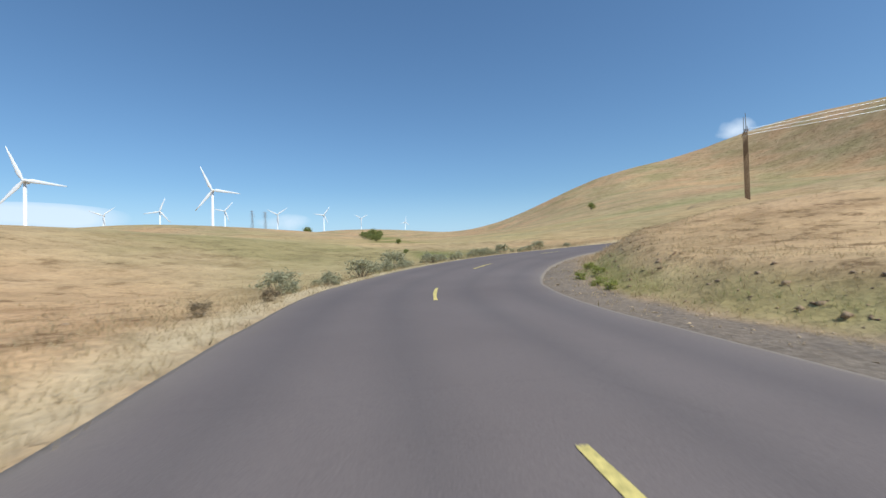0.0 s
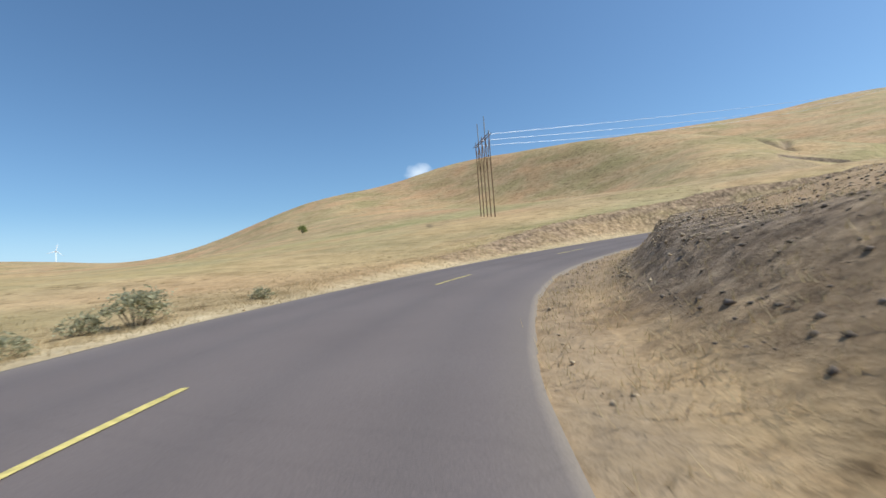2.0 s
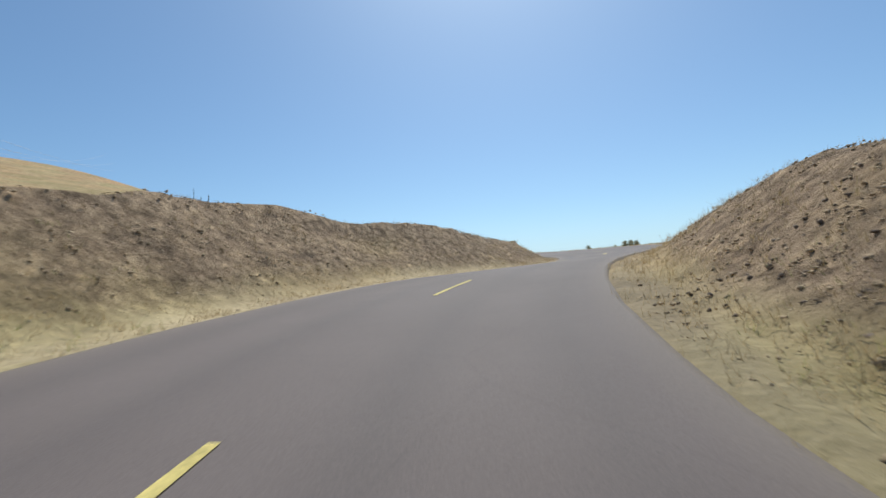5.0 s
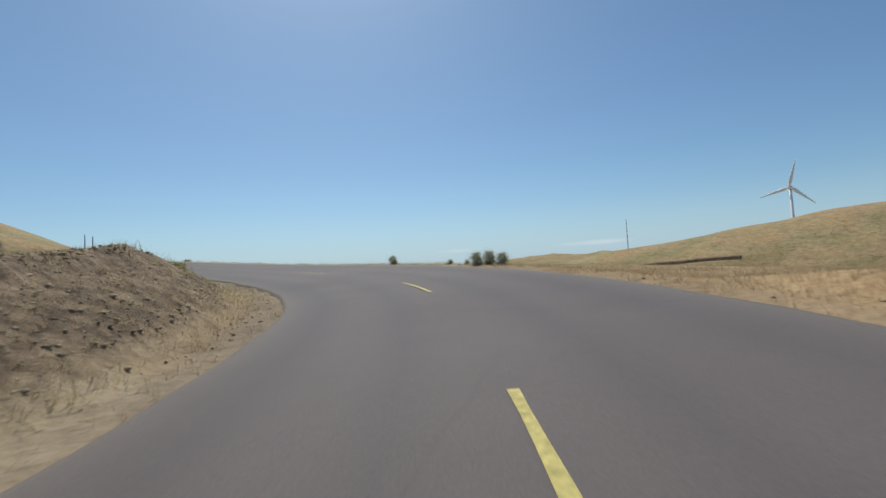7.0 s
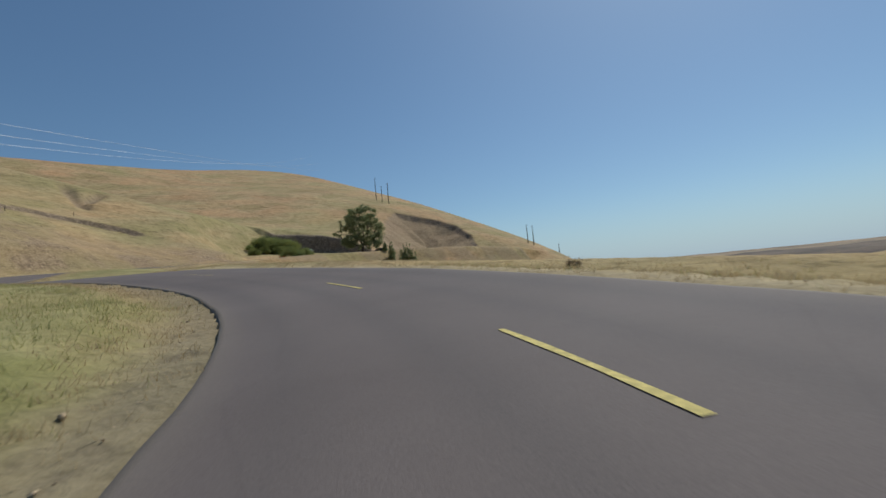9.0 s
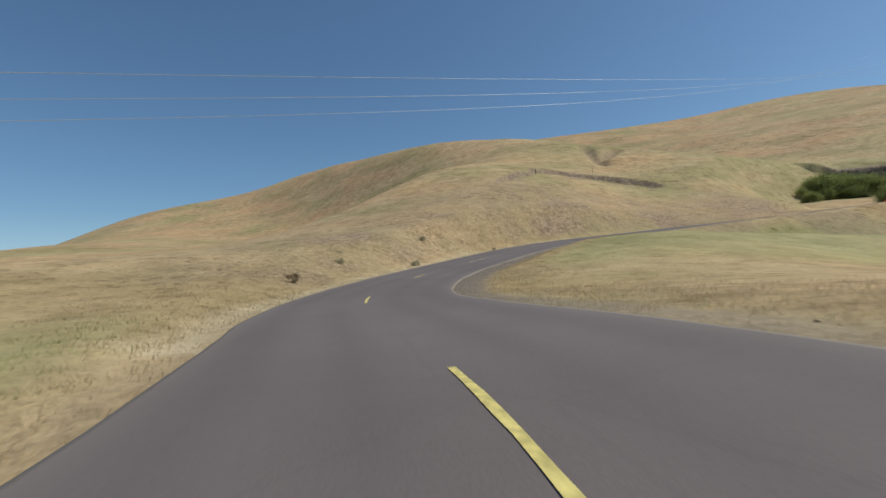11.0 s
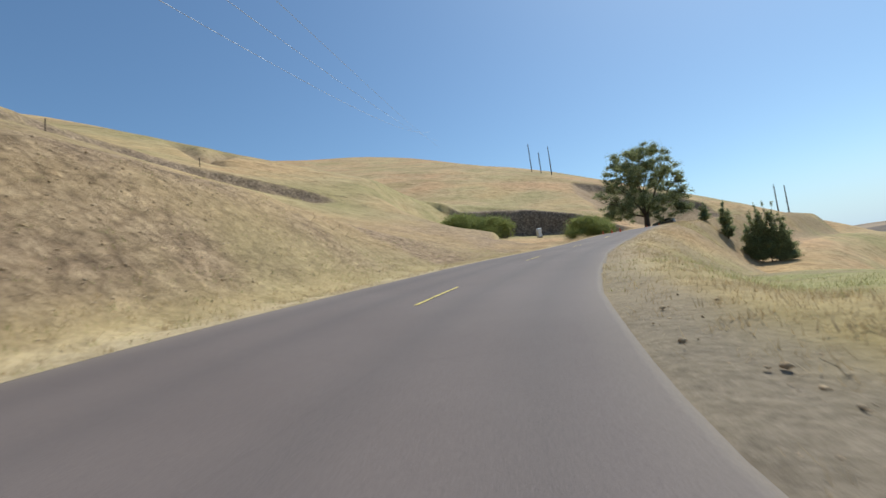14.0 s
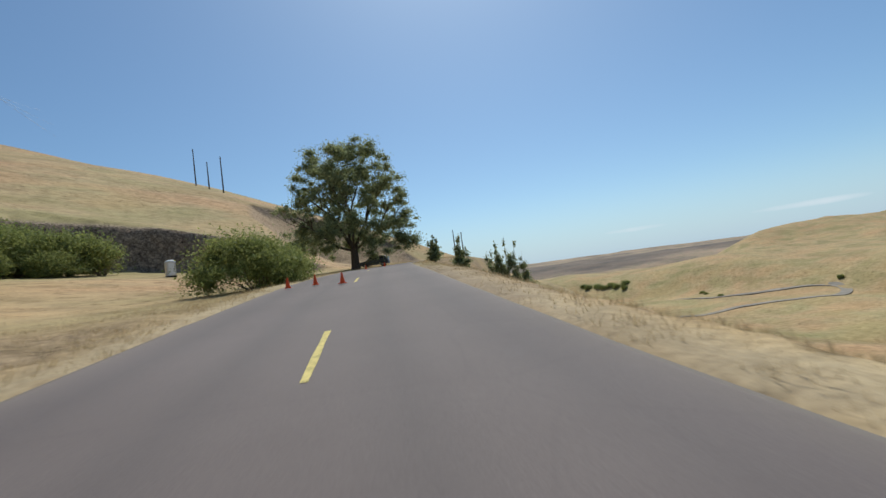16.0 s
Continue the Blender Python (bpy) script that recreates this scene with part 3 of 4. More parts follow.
    wall = np.clip(1.5 * np.exp(-((s2 + 1.1 * crag - 0.3) / 1.6) ** 2), 0, 1) * smooth(0.0, 0.08, fr2) * (1 - smooth(0.92, 1.0, fr2))
    z = np.where(ad < E_ROAD + 0.05, np.where(dist < E_ROAD + 0.3, cross - 0.12, z), z)
    # cover
    inface = smooth(0.05, 0.3, f) * (1 - smooth(1.0, 1.5, (dist - toe) / run)) * (hb > 0.5)
    patch = smooth(-0.25, 0.35, fbm(x, y, 4.3, 8, 3))
    quarry = np.clip(dig / 1.2, 0, 1) * (dist > 9)
    cap = np.exp(-((d3 - 0.8) / 2.2) ** 2) * ends * smooth(0.28, 0.45, fr3) * np.clip(dig / 1.0, 0, 1)
    inface = inface * np.where(lf & (u > 11.5), 0.0, 1.0) * np.where(lf, 1.0, 0.12 + 0.88 * smooth(1.7, 2.5, u))
    upper = smooth(0.22, 0.40, f) * (1 - smooth(0.75, 1.05, ff))
    rock = cliff * np.clip(upper * (0.8 + 0.4 * patch) + 0.55 * inface * patch, 0, 1)
    rock = np.clip(rock + wall + cap * (0.4 + 0.6 * patch) + 0.8 * scar_soil_shade + 0.3 * ravine, 0, 1)
    soil = inface * (0.6 + 0.4 * patch) + 0.9 * scar_soil_shade + 0.65 * ravine + 0.7 * scree + 0.85 * quarry + hang * (0.4 + 0.55 * patch * smooth(-0.4, 0.2, fbm(x, y, 9.0, 47, 3)))
    # bare soil at the bank top; shade line under its overhang painted with rock cover
    soil = soil + scarp * np.exp(-((ff - 0.88) / 0.09) ** 2) * 0.6
    rock = np.clip(rock + scarp * np.exp(-((ff - 0.90) / 0.07) ** 2) * 0.35 * (0.4 + patch), 0, 1)
    soil = np.clip(soil + 0.5 * smooth(0.45, 0.1, fbm(x, y, 9.0, 11, 4) + 0.25) * smooth(0.35, 0.6, np.abs(hb) / 3) * (dist < 16) * np.where(lf & (u > 11.5), 0.0, 1.0), 0, 1)
    gravel = smooth(toe + 0.3, toe - 0.5, ad) * smooth(9.0, 7.0, dist)
    gravel = gravel * np.where(lf, along([(0, 0.15), (6.8, 0.15), (7.6, 0.5), (10, 0.5), (11, 0.2)], u),
                               along([(0, 0.9), (1.4, 0.85), (2.4, 0.4), (5, 0.4), (6, 0.3), (11, 0.3), (12, 0.9), (14.1, 0.85), (15, 0.3)], u))
    g = smooth(-0.1, 0.5, fbm(x, y, 30.0, 6, 3))
    field = (np.exp(-(((x + 82) / 34) ** 2 + ((y - 26) / 26) ** 2)) + np.exp(-(((x + 42) / 24) ** 2 + ((y - 165) / 30) ** 2)) +
             np.exp(-(((x + 28) / 11) ** 2 + ((y - 95) / 16) ** 2)) + 0.8 * np.exp(-(((x + 102) / 16) ** 2 + ((y - 245) / 30) ** 2)))
    inside = smooth(0.0, 2.0, ad - toe) * smooth(7.6, 8.2, u) * smooth(12.0, 11.2, u) * lf * smooth(30, 16, dist)
    below = (~lf) * smooth(12.2, 13.0, u) * smooth(16.5, 15.5, u) * smooth(1.0, 5.0, ad - toe) * smooth(60, 30, dist)
    green = np.clip(field * (0.4 + 0.6 * g) + 0.35 * g * smooth(300, 100, dist) + 0.75 * inside + below * (0.6 + 0.4 * g) + 0.2 * hang + 0.5 * inb * g + valley * smooth(1900, 1500, r) * (0.15 + 0.3 * g), 0, 0.9)
    gully = np.exp(-((s_gully(x, y)) / 6) ** 2)
    lush = np.clip(gully * smooth(-0.2, 0.3, fbm(x, y, 8.0, 9, 3)), 0, 1) * 0.9
    green = green * (1 - 0.85 * (~lf) * smooth(3.5, 2.5, u) * smooth(24, 14, dist))
    strip = (~lf) * smooth(-0.2, 0.2, u) * smooth(1.75, 1.4, u) * smooth(-0.2, 0.3, ad - toe) * smooth(2.2, 0.9, ad - toe + 0.6 * wob)
    green = np.clip(green + 0.6 * strip, 0, 0.9)
    lush = lush + 0.3 * strip * smooth(-0.3, 0.2, fbm(x, y, 2.5, 15, 3))
    weeds = (lf & (u > 8) & (u < 10) & (ad > toe) & (ad < toe + 2.0)) | (~lf & (u > 0.3) & (u < 1.3) & (ad > toe) & (ad < toe + 0.9))
    lush = lush + 0.3 * below * g
    lush = np.clip(lush + 0.55 * weeds * smooth(-0.3, 0.2, fbm(x, y, 2.0, 14, 3)), 0, 1)
    pale = smooth(0.0, 0.25, ad - E_ROAD) * smooth(1.9, 0.5, ad - E_ROAD + 0.5 * wob) * np.where(lf, 0.9, 0.9 * smooth(8.0, 8.6, u)) * (1 - gravel)
    pale = pale * np.where(lf & (u > 7.4) & (u < 11.5), 0.25, 1.0) * (dist < 12)
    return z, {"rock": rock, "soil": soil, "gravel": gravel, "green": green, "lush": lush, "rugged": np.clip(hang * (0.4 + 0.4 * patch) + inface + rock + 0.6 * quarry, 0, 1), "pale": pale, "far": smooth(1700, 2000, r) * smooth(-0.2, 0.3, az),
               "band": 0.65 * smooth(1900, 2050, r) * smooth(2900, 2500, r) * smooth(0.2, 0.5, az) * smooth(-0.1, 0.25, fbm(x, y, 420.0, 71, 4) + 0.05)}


def s_gully(x, y):
    s, fr = line_side(x, y, [(-38, -7.6), (-62, -14), (-100, -24), (-160, -42), (-220, -64), (-282, -82)])
    return np.where((fr <= 0.0) | (fr >= 1.0), 1e3, s)


def land_z(x, y):
    z, _ = land(np.atleast_1d(np.float64(x)), np.atleast_1d(np.float64(y)))
    return float(z[0])


def spread(lo, hi, step, outer, grow=1.09):
    """Grid lines: even within lo..hi, then ever wider out to the given distance."""
    mid = list(np.arange(lo, hi + step / 2, step))
    a, s, left = lo, step, []
    while a > -outer:
        s *= grow
        a -= s
        left.append(a)
    b, s, right = mid[-1], step, []
    while b < outer:
        s *= grow
        b += s
        right.append(b)
    return np.array(left[::-1] + mid + right)


def build_ground():
    gx, gy = spread(-122, 10, 0.5, 4800, 1.05), spread(-16, 396, 0.5, 4800, 1.05)
    X, Y = np.meshgrid(gx, gy)
    x, y = X.ravel(), Y.ravel()
    z, cover = land(x, y)
    nx, ny = len(gx), len(gy)
    i = np.arange(nx * ny).reshape(ny, nx)
    quads = np.stack([i[:-1, :-1], i[:-1, 1:], i[1:, 1:], i[1:, :-1]], -1).reshape(-1, 4)
    me = bpy.data.meshes.new("ground")
    me.vertices.add(len(x))
    me.vertices.foreach_set("co", np.stack([x, y, z], 1).ravel())
    me.loops.add(quads.size)
    me.loops.foreach_set("vertex_index", quads.ravel())
    me.polygons.add(len(quads))
    me.polygons.foreach_set("loop_start", np.arange(0, quads.size, 4))
    me.polygons.foreach_set("loop_total", np.full(len(quads), 4))
    me.update(calc_edges=True)
    me.validate()
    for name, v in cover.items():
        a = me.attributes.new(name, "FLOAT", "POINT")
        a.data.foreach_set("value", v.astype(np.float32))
    me.materials.append(M_GROUND)
    me.shade_smooth()
    ob = new("ground", me)
    return tagged(ob, "dry golden grassland hills with bare soil banks", "ground", kind="structure")


ground = build_ground()


def build_road():
    n = len(ROAD)
    lats = np.array([-1.0, -0.97, -0.85, -0.72, -0.55, -0.42, -0.28, -0.12, 0.0, 0.12, 0.28, 0.42, 0.55, 0.72, 0.85, 0.97, 1.0])
    ragged = 0.10 * fbm(np.arange(n) * 1.0, np.zeros(n), 3.0, 4)
    verts, dust, track = [], [], []
    wear = fbm(np.arange(n) * 1.0, np.zeros(n), 16.0, 21)
    for k in range(n):
        for q in lats:
            e = E_ROAD + (ragged[k] if abs(q) > 0.9 else 0)
            p = ROAD[k, :2] + LEFT[k] * q * e
            verts.append((p[0], p[1], ROAD[k, 2] + q * e * ROAD[k, 3] + 0.02 * (1 - q * q)))
            dust.append(0.75 if abs(q) > 0.98 else 0.28 if abs(q) > 0.95 else 0.04)
            track.append((0.55 + 0.4 * wear[k]) * (math.exp(-((abs(q) - 0.28) / 0.10) ** 2) + math.exp(-((abs(q) - 0.72) / 0.12) ** 2)) * 0.6)
    m = len(lats)
    faces = [(k * m + j, (k + 1) * m + j, (k + 1) * m + j + 1, k * m + j + 1) for k in range(n - 1) for j in range(m - 1)]
    # a skirt gives the asphalt its thickness
    base = len(verts)
    for k in range(n):
        for q in (-1, 1):
            p = ROAD[k, :2] + LEFT[k] * q * (E_ROAD + ragged[k] + 0.05)
            verts.append((p[0], p[1], ROAD[k, 2] + q * E_ROAD * ROAD[k, 3] - 0.2))
            dust.append(0.8)
            track.append(0)
    for k in range(n - 1):
        faces.append((base + 2 * k, base + 2 * k + 2, (k + 1) * m, k * m))
        faces.append((k * m + m - 1, (k + 1) * m + m - 1, base + 2 * k + 3, base + 2 * k + 1))
    ob = mesh_object("road", verts, faces, M_ROAD, smooth=True)
    for name, v in (("dust", dust), ("track", track)):
        a = ob.data.attributes.new(name, "FLOAT", "POINT")
        a.data.foreach_set("value", np.array(v, np.float32))
    return tagged(ob, "narrow worn grey asphalt road winding uphill", "road", kind="structure")


road = build_road()


STRIPES = [-0.7, 0.0, 0.7, 1.4, 2.1, 2.85, 3.55, 4.3, 5.0, 5.65, 6.35, 7.05, 7.75, 8.5, 9.15, 9.7, 10.45, 11.1, 11.8, 12.5, 13.15, 13.8,
           14.45, 15.05, 15.6, 16.2, 16.8, 17.4, 18.0, 18.6]


def build_centre_line():
    """Broken yellow stripe down the middle of the road."""
    step = np.r_[0, np.cumsum(np.linalg.norm(np.diff(ROAD[:, :2], axis=0), axis=1))]
    for u in STRIPES:
        s, rows = np.interp(u, ROAD_U, step), []
        for a in np.linspace(s, s + 3.05, 7):
            p = [np.interp(a, step, ROAD[:, c]) for c in range(3)]
            t = [np.interp(a, step, LEFT[:, c]) for c in range(2)]
            w = 0.05 + 0.006 * math.sin(a * 9.1)
            rows += [(p[0] + t[0] * w, p[1] + t[1] * w, p[2] + 0.027), (p[0] - t[0] * w, p[1] - t[1] * w, p[2] + 0.027)]
        ob = mesh_object("lane_stripe", rows, [(2 * k, 2 * k + 1, 2 * k + 3, 2 * k + 2) for k in range(6)], M_YELLOW)
        ob.parent = road


build_centre_line()


def draped_road(name, knots, half, lift, material, label, category):
    """A narrow strip of road or track laid along the ground."""
    pts, _ = spline([(a, c, 0, 0) for a, c in knots], 8)
    t = np.gradient(pts[:, :2], axis=0)
    t /= np.linalg.norm(t, axis=1)[:, None]
    across = np.array([[-half, 0.0, half]])
    x, y = (pts[:, :1] - t[:, 1:] * across).ravel(), (pts[:, 1:2] + t[:, :1] * across).ravel()
    z = land(x, y)[0].reshape(-1, 3)
    z = np.maximum(z, z[:, 1:2]).ravel() + lift
    verts = list(zip(x.tolist(), y.tolist(), z.tolist()))
    n = len(pts)
    faces = [(3 * i + j, 3 * i + j + 3, 3 * i + j + 4, 3 * i + j + 1) for i in range(n - 1) for j in range(2)]
    base = len(verts)
    verts += [(x, y, z - 1.0 - lift) for x, y, z in verts]
    for i in range(n - 1):
        for j in (0, 2):
            faces.append((3 * i + j, 3 * i + j + 3, base + 3 * i + j + 3, base + 3 * i + j))
    tagged(mesh_object(name, verts, faces, material), label, category, kind="structure")


VALLEY_KNOTS = [(120, 470), (160, 442), (200, 417), (232, 399), (247, 384), (256, 369), (274, 358), (300, 361), (319, 375), (316, 391), (303, 407), (290, 424), (285, 450), (300, 490)]
draped_road("valley_road", VALLEY_KNOTS, 3.0, 0.35, M_PALEROAD, "pale asphalt road looping through the valley below", "road")
TRACK_KNOTS = [(310, 251), (298, 218), (297, 193), (301, 170), (302, 149), (302, 124)]
draped_road("hillside_track", TRACK_KNOTS, 1.3, 0.7, M_TRACK, "brown dirt track cut across the far hillside", "track")

# ---- plants ----


def leaf_cloud(rng, centres, size, count, flat=0.5):
    """Small bent leaves, each two triangles, spread through balls (x, y, z, rx, ry, rz)."""
    c = np.array(centres, float)
    wts = c[:, 3] * c[:, 4] * c[:, 5]
    pick = rng.choice(len(c), count, p=wts / wts.sum())
    d = rng.normal(size=(count, 3))
    d /= np.linalg.norm(d, axis=1)[:, None]
    r = np.minimum(np.abs(rng.normal(0, 0.62, count)), 1.5)
    p = c[pick, :3] + d * r[:, None] * c[pick, 3:6]
    a = rng.normal(size=(count, 3))
    a[:, 2] *= flat
    a /= np.linalg.norm(a, axis=1)[:, None]
    b = np.cross(a, rng.normal(size=(count, 3)))
    b /= np.linalg.norm(b, axis=1)[:, None] + 1e-9
    s = size * (0.6 + 0.8 * rng.random(count))[:, None]
    v = np.stack([p - a * s, p + b * s * 0.45, p + a * s, p - b * s * 0.45], 1).reshape(-1, 3)
    i = np.arange(count)[:, None] * 4
    return v, i + np.array([[0, 1, 2, 3]])


def fill_mesh(name, verts, quads, material):
    me = bpy.data.meshes.new(name)
    me.vertices.add(len(verts))
    me.vertices.foreach_set("co", np.asarray(verts, np.float32).ravel())
    k = quads.shape[1]
    me.loops.add(quads.size)
    me.loops.foreach_set("vertex_index", quads.ravel().astype(np.int32))
    me.polygons.add(len(quads))
    me.polygons.foreach_set("loop_start", np.arange(0, quads.size, k))
    me.polygons.foreach_set("loop_total", np.full(len(quads), k))
    me.update(calc_edges=True)
    me.materials.append(material)
    return me


def limbs(rng, bm, base, top, r, depth, tips, spread_by=0.5):
    """Forking tapered limbs; their ends go into tips."""
    base, top = Vector(base), Vector(top)
    mid = base.lerp(top, 0.5) + Vector(rng.normal(size=3)) * (top - base).length * 0.06
    tube(bm, base, mid, r, r * 0.82, 7 if depth > 1 else 5)
    tube(bm, mid, top, r * 0.82, r * 0.62, 7 if depth > 1 else 5)
    if depth == 0:
        tips.append(top)
        return
    way = (top - base)
    for _ in range(3 if depth > 1 else 2):
        side = Vector(rng.normal(size=3))
        side.z = abs(side.z) * 0.4 - 0.1
        nxt = (way.normalized() + side.normalized() * spread_by * (0.7 + 0.7 * rng.random())).normalized() * way.length * (0.62 + 0.2 * rng.random())
        limbs(rng, bm, top, top + nxt, r * 0.55, depth - 1, tips, spread_by)


def big_tree(x, y, z, height, width):
    rng = np.random.default_rng(11)
    root = thing("tree", pose(x, y, z), "tall leafy broadleaf tree beside the road", "tree")
    bm, tips = bmesh.new(), []
    tube(bm, (0, 0, -0.5), (0, 0, 0.5), 0.85, 0.6, 12)
    tube(bm, (0, 0, 0.5), (0.1, 0.05, 3.0), 0.6, 0.5, 12)
    part("trunk", bm, M_BARK, root, "dark furrowed trunk")
    for ax, ay, az, r in [(-0.5, 0.1, 1.0, 0.26), (0.5, -0.1, 1.0, 0.26), (0.1, 0.4, 1.3, 0.27), (0.9, 0.2, 0.6, 0.2), (-1.0, -0.2, 0.5, 0.2), (-0.1, -0.5, 1.1, 0.22)]:
        bm = bmesh.new()
        top = Vector((ax, ay, az)).normalized() * height * 0.24 + Vector((0.1, 0.05, 2.6))
        limbs(rng, bm, (0.1, 0.05, 2.6), top, r, 3, tips, 0.6)
        part("limb", bm, M_BARK, root)
    lobes = []
    for k in range(40):
        q = (k + 0.5) / 40
        a = k * 2.4
        env = (width / 2) * math.sqrt(max(0.04, 1 - ((q - 0.42) / 0.60) ** 2)) * (0.60 + 0.26 * rng.random())
        s = height * (0.085 + 0.06 * rng.random())
        lobes.append((env * math.cos(a), env * math.sin(a), height * (0.17 + 0.74 * q), s * 1.15, s * 1.15, s * 0.8))
    # low side branches that reach out and droop
    for a, reach, hz in ((2.7, 0.52, 0.30), (2.5, 0.44, 0.22), (-0.5, 0.50, 0.20), (-0.3, 0.52, 0.34), (-0.7, 0.46, 0.14), (1.2, 0.45, 0.24), (4.0, 0.45, 0.24)):
        lobes.append((width * reach * math.cos(a), width * reach * math.sin(a), height * hz, height * 0.07, height * 0.07, height * 0.06))
    clumps = []
    for lx, ly, lz, sx, sy, sz in lobes:
        for _ in range(9):
            d = rng.normal(size=3)
            d /= np.linalg.norm(d)
            s = height * 0.042 * (0.5 + 0.9 * rng.random())
            clumps.append((lx + d[0] * sx, ly + d[1] * sy, lz + d[2] * sz, s * 1.3, s * 1.3, s * 0.9))
    for p in tips:
        if p.z < height * 0.9:
            s = height * 0.03
            clumps.append((p.x, p.y, p.z, s * 1.2, s * 1.2, s))
    v, q = leaf_cloud(rng, clumps, 0.135, 140000, 0.7)
    crown = new("crown", fill_mesh("crown", v, q, M_LEAF))
    crown.parent = root
    tagged(crown, "ragged green crown with gaps of sky")
    return root


def shrub_mesh(seed, width, height, material, leaves, leaf, clumps=26, low=0.1):
    """Leaves and stems of a shrub standing at the origin, as two meshes."""
    rng = np.random.default_rng(seed)
    balls = []
    for k in range(clumps):
        a, q = rng.random() * math.tau, rng.random() ** 0.8
        hz = height * (low + (0.86 - low) * q)
        rr = (width / 2) * math.sqrt(rng.random()) * (0.95 if q < 0.5 else 0.95 - 0.75 * (q - 0.5))
        s = 0.22 * height * (0.6 + 0.9 * rng.random())
        balls.append((rr * math.cos(a), rr * math.sin(a), hz, s * 1.3, s * 1.3, s))
    v, q = leaf_cloud(rng, balls, leaf, leaves, 0.9)
    v[:, 2] = np.maximum(v[:, 2], -0.03)
    bm = bmesh.new()
    for b in balls[:14]:
        tube(bm, (0.1 * b[0], 0.1 * b[1], -0.15), (b[0], b[1], b[2]), 0.02 * height * 0.7 + 0.006, 0.008, 5)
    me = bpy.data.meshes.new("woody_base")
    bm.to_mesh(me)
    bm.free()
    me.materials.append(M_TWIG)
    return fill_mesh("foliage", v, q, material), me


def plant(name, meshes, x, y, scale, label, category, group="", turn=0.0, squash=1.0, sink=0.05):
    z = land_z(x, y)
    root = thing(name, pose(x, y, z - sink, 0, 0, turn), label, category, group)
    root.scale = (scale, scale, scale * squash)
    for n, me in zip(("foliage", "woody_base"), meshes):
        ob = new(n, me)
        ob.parent = root
        if n == "woody_base":
            tagged(ob, kind="stuff")
    return root


def poplar(x, y, height, width, seed, label):
    """A young upright tree of several leafy shoots with pointed, uneven tips."""
    rng = np.random.default_rng(seed)
    z = land_z(x, y)
    root = thing("sapling", pose(x, y, z - 0.1), label, "tree", "saplings beside the road")
    bm = bmesh.new()
    tube(bm, (0, 0, 0), (0, 0, height * 0.55), 0.11, 0.06, 7)
    part("trunk", bm, M_BARK, root)
    balls = []
    for k in range(5):
        a, top = k * 2.4 + rng.random(), height * (1.0 if k == 0 else 0.62 + 0.3 * rng.random())
        lean = width * (0.1 * rng.random() if k == 0 else 0.25 + 0.35 * rng.random())
        foot, tip = Vector((0, 0, height * 0.03)), Vector((lean * math.cos(a), lean * math.sin(a), top))
        bm = bmesh.new()
        tube(bm, foot, tip, 0.05, 0.015, 5)
        part("shoot", bm, M_TWIG, root)
        for j in range(10):
            q = 0.06 + 0.92 * (j + rng.random()) / 10
            w = width * 0.33 * (1.0 - 0.85 * q ** 2) * (0.45 + 1.0 * rng.random())
            p = foot.lerp(tip, q)
            b = rng.random() * math.tau
            balls.append((p.x + 0.8 * w * math.cos(b), p.y + 0.8 * w * math.sin(b), p.z, w, w, height * 0.05))
    v, q = leaf_cloud(rng, balls, 0.13, int(3400 * width * height ** 0.5), 1.1)
    v[:, 2] = np.maximum(v[:, 2], 0.05)
    ob = new("crown", fill_mesh("crown", v, q, M_LEAF))
    ob.parent = root
    return root


TREE = (-55.2, 265.8)
big_tree(*TREE, land_z(*TREE), 18.6, 15.6)
SHRUB_A, SHRUB_B = shrub_mesh(3, 7.0, 4.0, M_SHRUB, 30000, 0.115, 60, 0.03), shrub_mesh(4, 5.0, 4.2, M_SHRUB, 6500, 0.12, 28, 0.1)
BUSH = shrub_mesh(5, 8.6, 4.1, M_SHRUB, 42000, 0.095, 70, 0.03)
plant("roadside_bush", BUSH, -70.6, 234.2, 0.84, "large spreading green bush at the road edge", "bush", turn=20)
plant("roadside_bush", SHRUB_A, -68.6, 240.0, 0.75, "leafy lighter green bush behind the large one", "bush", turn=110)
plant("roadside_bush", SHRUB_B, -31.9, 203.7, 1.3, "dense green bush on the slope below the road", "bush", turn=70)
for k, (x, y, s) in enumerate([(-87, 281, 1.2), (-90.5, 279, 1.45), (-94.5, 279, 1.5), (-98.5, 276, 1.5), (-93, 284, 1.5), (-98, 283, 1.3), (-96, 272, 0.8), (-91, 275, 0.8), (-99.5, 267, 0.8), (-96, 263, 0.65)]):
    plant("thicket_bush", SHRUB_A if k % 2 else SHRUB_B, x, y, s, "leafy green thicket bush below the rocky hillside", "bush", "thicket bushes", 37 * k)
poplar(-43.0, 257.2, 7.9, 2.1, 21, "slim upright green sapling on the slope below the road")
poplar(-45.6, 259.8, 4.0, 1.5, 22, "thin sparse sapling on the slope below the road")
for k, (q, h, w) in enumerate([(-2.6, 9.6, 2.4), (-1.4, 11.4, 2.6), (-0.1, 12.0, 2.8), (1.0, 11.2, 2.6), (2.0, 9.6, 2.4), (2.9, 8.6, 2.2)]):
    poplar(-37.0 + 0.89 * q, 255.6 - 0.45 * q + 0.5 * math.sin(5 * q), h, w, 30 + k, "bushy young green tree in a clump on the slope")
SAGE_A, SAGE_B = shrub_mesh(7, 1.5, 1.1, M_SAGE, 1500, 0.05, 22, 0.12), shrub_mesh(8, 1.2, 0.8, M_SAGE, 1100, 0.05, 18, 0.12)
CREST = shrub_mesh(14, 3.0, 3.8, M_SAGE, 9000, 0.085, 34, 0.03)
